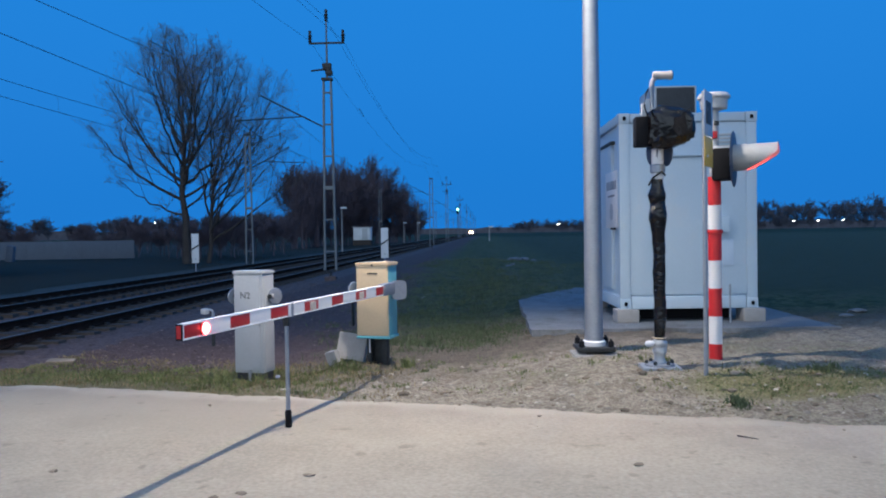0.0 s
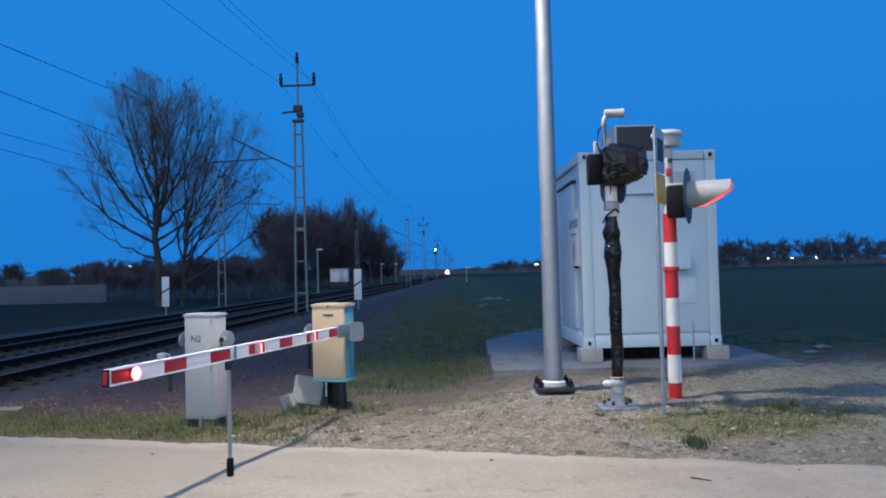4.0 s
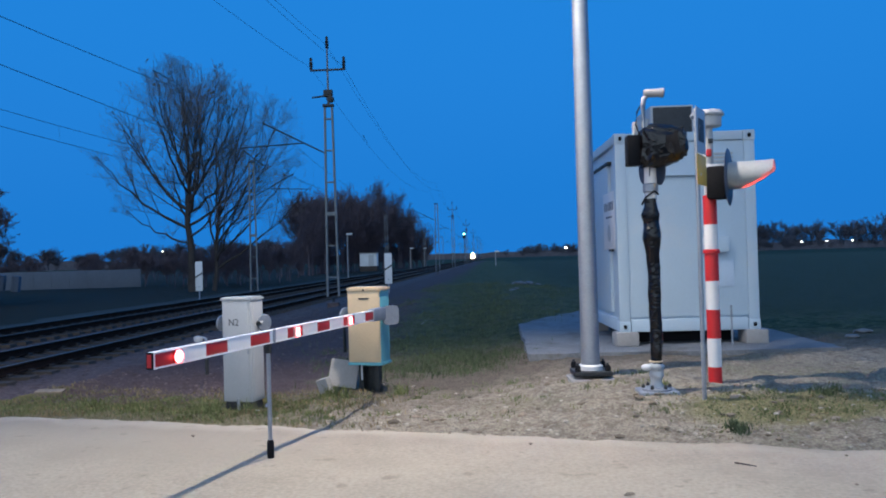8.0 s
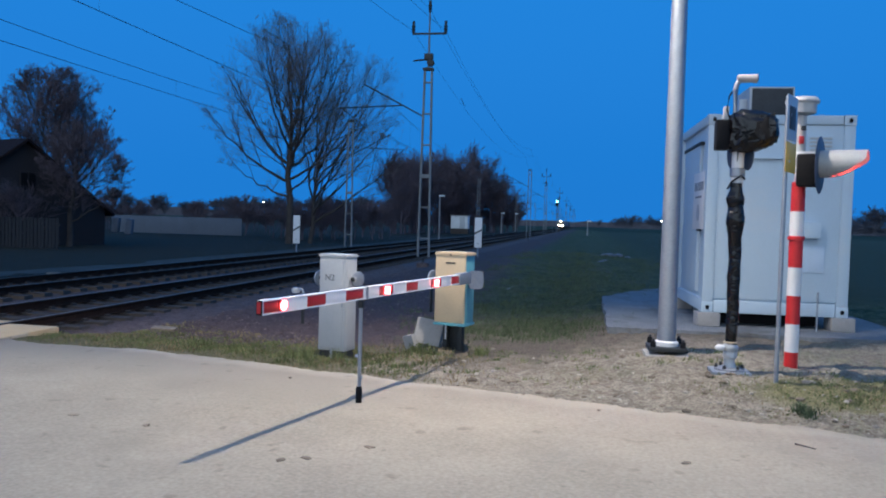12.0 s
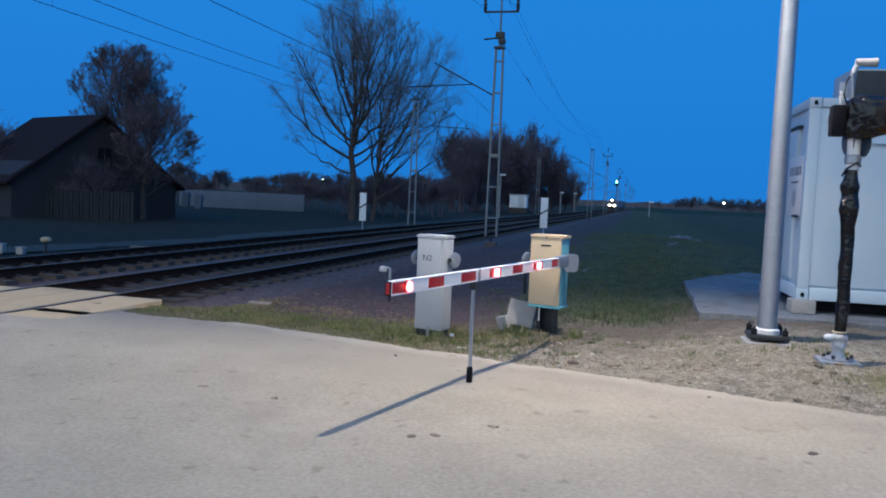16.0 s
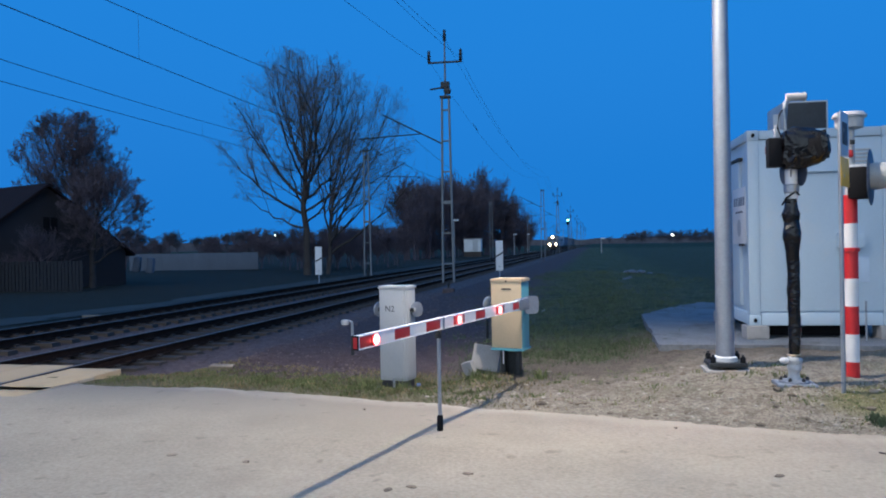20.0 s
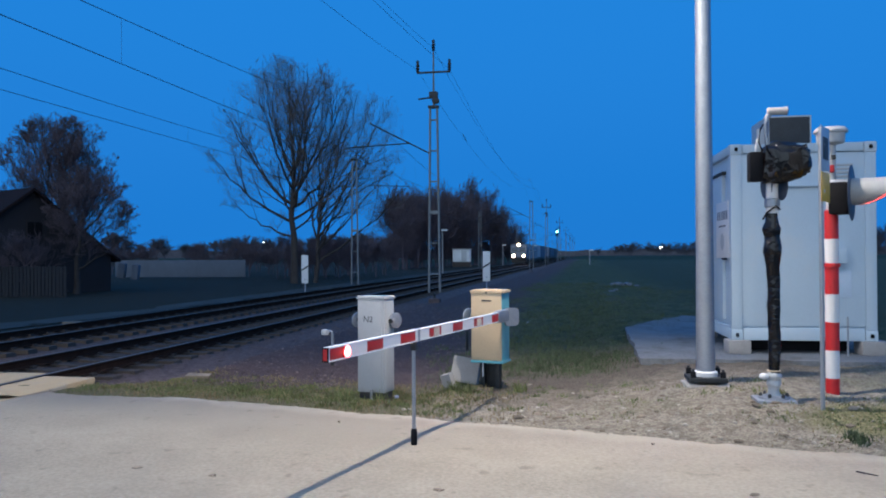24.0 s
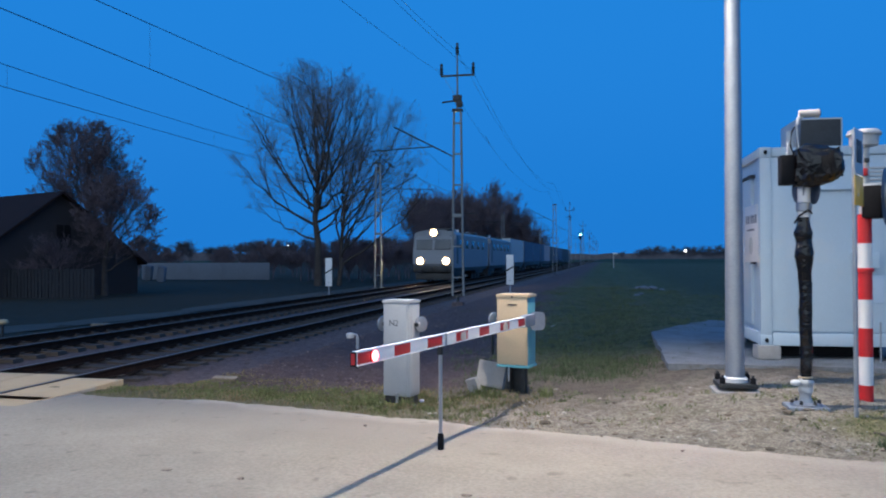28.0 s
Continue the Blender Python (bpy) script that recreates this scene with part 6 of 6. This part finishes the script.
    for s in (-1, 1):
        for k in range(5):
            part("side_window", box((s * 1.502, 2.4 + 2.6 * k, 2.72), (0.02, 1.2, 0.6), 0.005), M_GLASS, t)
        part("cab_door", box((s * 1.505, 1.25, 2.3), (0.02, 0.7, 2.0), 0.005), M_LOCOLOW, t)
    for k in range(4):
        part("roof_insulator", lathe([(0.05, 0), (0.11, 0.05), (0.06, 0.1), (0.11, 0.15), (0.05, 0.22)], 10, None, (0.5 if k % 2 else -0.5, 4.6 + 0.6 * k, 3.70)), M_PLASTER, t, "pale roof insulator")
    for yb in (3.0, 13.0):
        p = part("pantograph_base", box((0, yb, 3.80), (1.6, 1.8, 0.16), 0.03), M_DARK, t)
        if yb > 10:
            part("pantograph_arm", tube([(0, yb + 0.7, 4.05), (0, yb - 0.7, 4.85), (0, yb + 0.2, 5.55)], 0.035, 6), M_DARK, p)
            part("pantograph_head", box((0, yb + 0.2, 5.58), (1.9, 0.25, 0.06), 0.02), M_DARK, p)
    return t


def ribbed_box(L, w, z0, z1, y0):
    """A freight container with folded steel sides."""
    bm = bmesh.new()
    n = int(L / 0.28)
    rows = []
    for i in range(n * 2 + 1):
        y = y0 + L * i / (n * 2)
        x = w / 2 - (0.035 if i % 4 in (1, 2) and 0 < i < n * 2 - 1 else 0.0)
        rows.append([bm.verts.new(p) for p in ((-x, y, z0), (x, y, z0), (x, y, z1), (-x, y, z1))])
    for a, c in zip(rows, rows[1:]):
        for i in range(4):
            j = (i + 1) % 4
            bm.faces.new((a[i], a[j], c[j], c[i]))
    bm.faces.new(rows[0][::-1]); bm.faces.new(rows[-1])
    return bm


def make_wagon(boxes, L):
    """A flat wagon with its containers; y = 0 at its front."""
    t = thing("container_wagon", pose(0, 0, 0), "flat railway wagon loaded with steel containers", "railway wagon", "wagons of the train")
    part("deck", box((0, L / 2, 1.06), (2.5, L - 0.6, 0.14), 0.02), M_DARK, t, "dark steel deck")
    for s in (-1, 1):
        part("side_beam", box((s * 1.1, L / 2, 0.85), (0.12, L - 1.0, 0.36), 0.02), M_DARK, t)
    for y0, ln, material, name in boxes:
        k = part("container", ribbed_box(ln, 2.44, 1.17, 3.9, y0), material, t, name)
        for yy in (y0 + 0.07, y0 + ln - 0.07):
            for sx in (-1, 1):
                part("corner_post", box((sx * 1.2, yy, 2.535), (0.1, 0.16, 2.74), 0.01), material, k)
    for e in (0.1, L - 0.1):
        for sx in (-1, 1):
            part("buffer", rod((sx * 0.875, e - 0.3, 1.02), (sx * 0.875, e + 0.3, 1.02), 0.12, seg=12), M_DARK, t)
    for yb in (2.6, L - 2.6):
        part("bogie_frame", box((0, yb, 0.6), (2.2, 2.6, 0.35), 0.05), M_DARK, t)
        for dy in (-0.9, 0.9):
            for sx in (-1, 1):
                wheel(t, sx * 0.75, yb + dy, 0.46)
    return t


TRAIN = [(make_loco(True), 0.0), (make_loco(False), 16.7)]
LOADS = [
    ([(0.3, 13.6, M_BOXPALE, "pale grey container")], 14.4),
    ([(0.3, 12.2, M_BOXBLUE, "blue container"), (12.9, 12.2, M_BOXBLUE, "blue container")], 25.6),
    ([(0.3, 6.06, M_BOXBLUE, "blue container"), (6.6, 12.2, M_BOXROSE, "faded pink container")], 19.4),
    ([(0.3, 12.2, M_BOXDARK, "dark container"), (12.9, 12.2, M_BOXBLUE, "blue container")], 25.6),
    ([(0.3, 12.2, M_BOXBLUE, "blue container"), (12.9, 12.2, M_BOXDARK, "dark container")], 25.6),
    ([(0.3, 12.2, M_BOXDARK, "dark container"), (12.9, 12.2, M_BOXDARK, "dark container")], 25.6),
]
at = 33.4
for boxes, ln in LOADS:
    TRAIN.append((make_wagon(boxes, ln), at))
    at += ln + 0.3

# ---- sleepers, stones and grass ----
make_sleepers(NEAR, 10.15, 95, 420)
make_sleepers(FAR, 10.15, 80, 420)


def make_stones(name, seed, count, material, label, r0, r1, wide):
    """Loose stones or clods on the verge and the roadside."""
    rng = random.Random(seed)
    bm0 = bmesh.new()
    bmesh.ops.create_icosphere(bm0, subdivisions=1, radius=1)
    v0 = np.array([v.co for v in bm0.verts]); f0 = np.array([[v.index for v in f.verts] for f in bm0.faces])
    bm0.free()
    vs, fs, base = [], [], 0
    for i in range(count):
        x = rng.uniform(-2.2, 7.5)
        e = road_edge(x)
        y = e + abs(rng.gauss(0, wide))
        if rng.random() < 0.06:
            y = e - rng.random() ** 2 * 1.2
        if x < -0.6 and rng.random() < 0.6:
            continue
        r = r0 + (r1 - r0) * rng.random() ** 3.5
        if y < e:
            r *= 0.5
        q = v0 * (1 + 0.35 * np.array([[rng.uniform(-1, 1)] for _ in range(len(v0))]))
        a = rng.uniform(0, 6.28)
        rot = np.array([[math.cos(a), -math.sin(a), 0], [math.sin(a), math.cos(a), 0], [0, 0, 1]])
        z = max(ground_z(x, y), 0.02 if y < e else -1)
        vs.append(q @ rot.T * [r * 1.3, r, r * 0.7] + [x, y, z + r * 0.15]); fs.append(f0 + base); base += len(q)
    me = bpy.data.meshes.new(name)
    me.from_pydata(np.concatenate(vs).tolist(), [], np.concatenate(fs).tolist())
    me.materials.append(material)
    tagged(new(name, me), label, "stones", kind="stuff")


def make_bed_stones():
    """Crushed stone strewn from the track bed to the grass verge."""
    rng = random.Random(52)
    bm0 = bmesh.new()
    bmesh.ops.create_icosphere(bm0, subdivisions=1, radius=1)
    v0 = np.array([v.co for v in bm0.verts]); f0 = np.array([[v.index for v in f.verts] for f in bm0.faces])
    bm0.free()
    vs, fs, base = [], [], 0
    while base < 4200 * len(v0):
        d = rng.random() ** 1.6
        y = 9.9 + 16 * d
        x = along(rng.uniform(-6.0, -1.9 - 1.2 * (y < 12)), y)
        r = 0.006 + 0.016 * rng.random() ** 2
        q = v0 * (1 + 0.35 * np.array([[rng.uniform(-1, 1)] for _ in range(len(v0))]))
        vs.append(q * [r * 1.25, r, r * 0.75] + [x, y, ground_z(x, y) + r * 0.25]); fs.append(f0 + base); base += len(q)
    me = bpy.data.meshes.new("bed_stones")
    me.from_pydata(np.concatenate(vs).tolist(), [], np.concatenate(fs).tolist())
    me.materials.append(M_BALLAST)
    tagged(new("bed_stones", me), "brownish crushed stones strewn beside the track", "stones", kind="stuff")


def make_road_litter():
    for i, (x, y) in enumerate(((-0.7, 5.05), (1.49, 5.22), (-1.2, 4.62), (-2.47, 5.19), (-1.05, 4.7), (-3.16, 5.32))):
        bm = bmesh.new()
        bmesh.ops.create_icosphere(bm, subdivisions=2, radius=1)
        for v in bm.verts:
            v.co *= 1 + 0.45 * noise.noise(v.co * 1.7 + Vector((i * 5, 2, 0)))
            v.co = Vector((v.co.x * 0.042, v.co.y * 0.026, v.co.z * 0.008))
        o = part("mud_clod", bm, M_CLOD, smooth_angle=20)
        o.matrix_basis = pose(x, y, 0.026, 0, 0, 40 * i)
        tagged(o, "flattened dark mud clod on the road", "clod", "mud clods on the road")
    (x0, y0), (x1, y1) = ((2.39, 5.9), (2.51, 5.8))
    o = part("twig", rod((x0, y0, 0.032), (x1, y1, 0.030), 0.007, 0.004, 7), M_BARK)
    tagged(o, "thin dark twig lying on the road", "twig")


make_bed_stones()
make_road_litter()
make_stones("loose_stones", 9, 900, M_STONE, "pale loose stones on the sandy verge", 0.005, 0.024, 1.0)
make_stones("earth_clods", 10, 520, M_CLOD, "brown earth clods on the sandy verge", 0.006, 0.040, 0.9)


def make_grass(name, seed, clumps, material, label, h0, h1):
    """Blades in clumps."""
    rng = random.Random(seed)
    vs, fs = [], []
    for cx, cy, spread, count in clumps:
        for i in range(count):
            x, y = cx + rng.gauss(0, spread), cy + rng.gauss(0, spread)
            if y < road_edge(x) + 0.02 or (x - KT * y < -6.4 and y < 10.2):
                continue
            z = ground_z(x, y) - 0.01
            a, h = rng.uniform(0, 6.28), rng.uniform(h0, h1)
            w = rng.uniform(0.003, 0.007)
            bx, by = h * rng.uniform(-0.6, 0.6), h * rng.uniform(-0.6, 0.6)
            k = len(vs)
            dx, dy = w * math.cos(a), w * math.sin(a)
            vs += [(x - dx, y - dy, z), (x + dx, y + dy, z), (x + dx * 0.7 + bx * 0.4, y + dy * 0.7 + by * 0.4, z + h * 0.6), (x - dx * 0.7 + bx * 0.4, y - dy * 0.7 + by * 0.4, z + h * 0.6), (x + bx, y + by, z + h)]
            fs += [(k, k + 1, k + 2, k + 3), (k + 3, k + 2, k + 4)]
    me = bpy.data.meshes.new(name)
    me.from_pydata(vs, [], fs)
    me.materials.append(material)
    tagged(new(name, me), label, "grass", kind="stuff")


def clumps(rng, n, x0, x1, d0, d1, s0, s1, c0, c1):
    out = []
    for _ in range(n):
        x = rng.uniform(x0, x1)
        out.append((x, road_edge(x) + rng.uniform(d0, d1), rng.uniform(s0, s1), rng.randint(c0, c1)))
    return out


def field_clumps(rng, n, c0, c1):
    """Rough grass behind the drives, thinning out along the line."""
    out = []
    for _ in range(n):
        d = rng.random()
        y = 11.2 + 26 * d * d + rng.uniform(-0.8, 0.8)
        x = rng.gauss(0.2 + 0.05 * (y - 11), 0.9 + 0.05 * (y - 11))
        if x < 1.2 or y > 15.6:
            out.append((x, y, rng.uniform(0.08, 0.3), rng.randint(c0, c1)))
    return out


G = random.Random(31)
green = clumps(G, 300, -6.2, -0.9, 0.22, 1.7, 0.05, 0.16, 20, 70) + clumps(G, 90, -6.5, -0.5, -0.02, 2.4, 0.04, 0.10, 15, 40) + clumps(G, 60, -0.9, 2.6, 0.5, 2.6, 0.03, 0.07, 15, 30)
dry = clumps(G, 230, -6.8, -0.3, 0.02, 2.3, 0.06, 0.25, 15, 60)
make_grass("green_grass", 1, green, M_GRASS, "short green grass tufts on the verge", 0.015, 0.065)
make_grass("field_grass", 5, field_clumps(G, 900, 20, 45), M_FIELDGRASS, "rough dull grass behind the barrier drives", 0.02, 0.12)
mossy = [(3.6 + G.gauss(0, 0.75), 7.35 + G.gauss(0, 0.26), G.uniform(0.04, 0.13), G.randint(15, 50)) for _ in range(110)]
make_grass("mossy_grass", 3, mossy, M_GRASS, "short mossy grass round the sign post", 0.010, 0.045)
tufts = [(2.76, 6.86, 0.035, 130), (2.72, 6.95, 0.03, 70), (3.80, 7.62, 0.05, 110), (3.95, 7.68, 0.04, 60)]
weeds = [(-2.42, 8.72, 0.07, 160), (-2.60, 8.85, 0.06, 90), (-1.95, 8.62, 0.05, 90), (-1.15, 9.25, 0.07, 120), (-0.95, 9.10, 0.05, 80), (-0.35, 9.35, 0.06, 120), (-3.3, 8.9, 0.08, 120), (-3.9, 9.1, 0.08, 110)]
make_grass("roadside_weeds", 7, weeds, M_GRASS, "taller green weeds round the barrier drives", 0.05, 0.17)
make_grass("grass_tufts", 6, tufts, M_FIELDGRASS, "taller dark green tufts in the mossy patch", 0.03, 0.11)
make_grass("sparse_dry_grass", 4, [(x + G.gauss(0, 0.3), y + G.gauss(0, 0.1), s, n // 2) for x, y, s, n in mossy], M_DRYGRASS, "sparse dry grass round the sign post", 0.008, 0.035)
make_grass("dry_grass", 2, dry, M_DRYGRASS, "straw-coloured dry grass on the verge", 0.015, 0.07)


def make_gravel_path():
    """A pale gravel track along the far side of the line."""
    vs, fs = [], []
    ys = list(np.arange(14, 60, 2)) + [60 * 1.08 ** i for i in range(20)]
    for y in ys:
        for u in (-17.2, -18.5, -20.2):
            x = along(u + 0.3 * noise.noise((y * 0.2, u, 0)), y)
            vs.append((x, y, ground_z(x, y) + 0.03))
    for j in range(len(ys) - 1):
        for i in range(2):
            a = j * 3 + i
            fs.append((a, a + 1, a + 4, a + 3))
    me = bpy.data.meshes.new("gravel_path")
    me.from_pydata(vs, [], fs)
    me.materials.append(M_GRAVEL)
    tagged(new("gravel_path", me), "pale gravel track beside the line", "path", kind="structure")


make_gravel_path()


# ---- what moves ----
def motions():
    """The train comes down the far track; the boom lamps flash."""
    turn = -HEADING
    c, s = math.cos(radians(HEADING)), math.sin(radians(HEADING))
    for ob, off in TRAIN:
        rows = []
        for t, front in ((0.0, 630.0), (8.0, 464.0), (17.0, 281.0), (20.0, 219.0), (24.0, 143.0), (26.0, 99.5), (28.0, 53.3)):
            d = front + off
            rows.append((t, pose(FAR_TRACK + d * s, d * c, RAIL_Z + 0.151, 0, 0, turn)))
        walk(ob, rows)
    # the drums added in the boom's two rear lamps turn once in each flash
    period, start = 1.033, 5.57
    for drum, y in LENSES:
        rows = []
        k = 0
        while k * period / 5 <= 28.0:
            t = k * period / 5
            rows.append((t, pose(0, y, 0, 0, 0, 180 + 360 * ((t - start - 0.265) / period))))
            k += 1
        rows.append((28.0, pose(0, y, 0, 0, 0, 180 + 360 * ((28.0 - start - 0.265) / period))))
        walk(drum, rows)


motions()
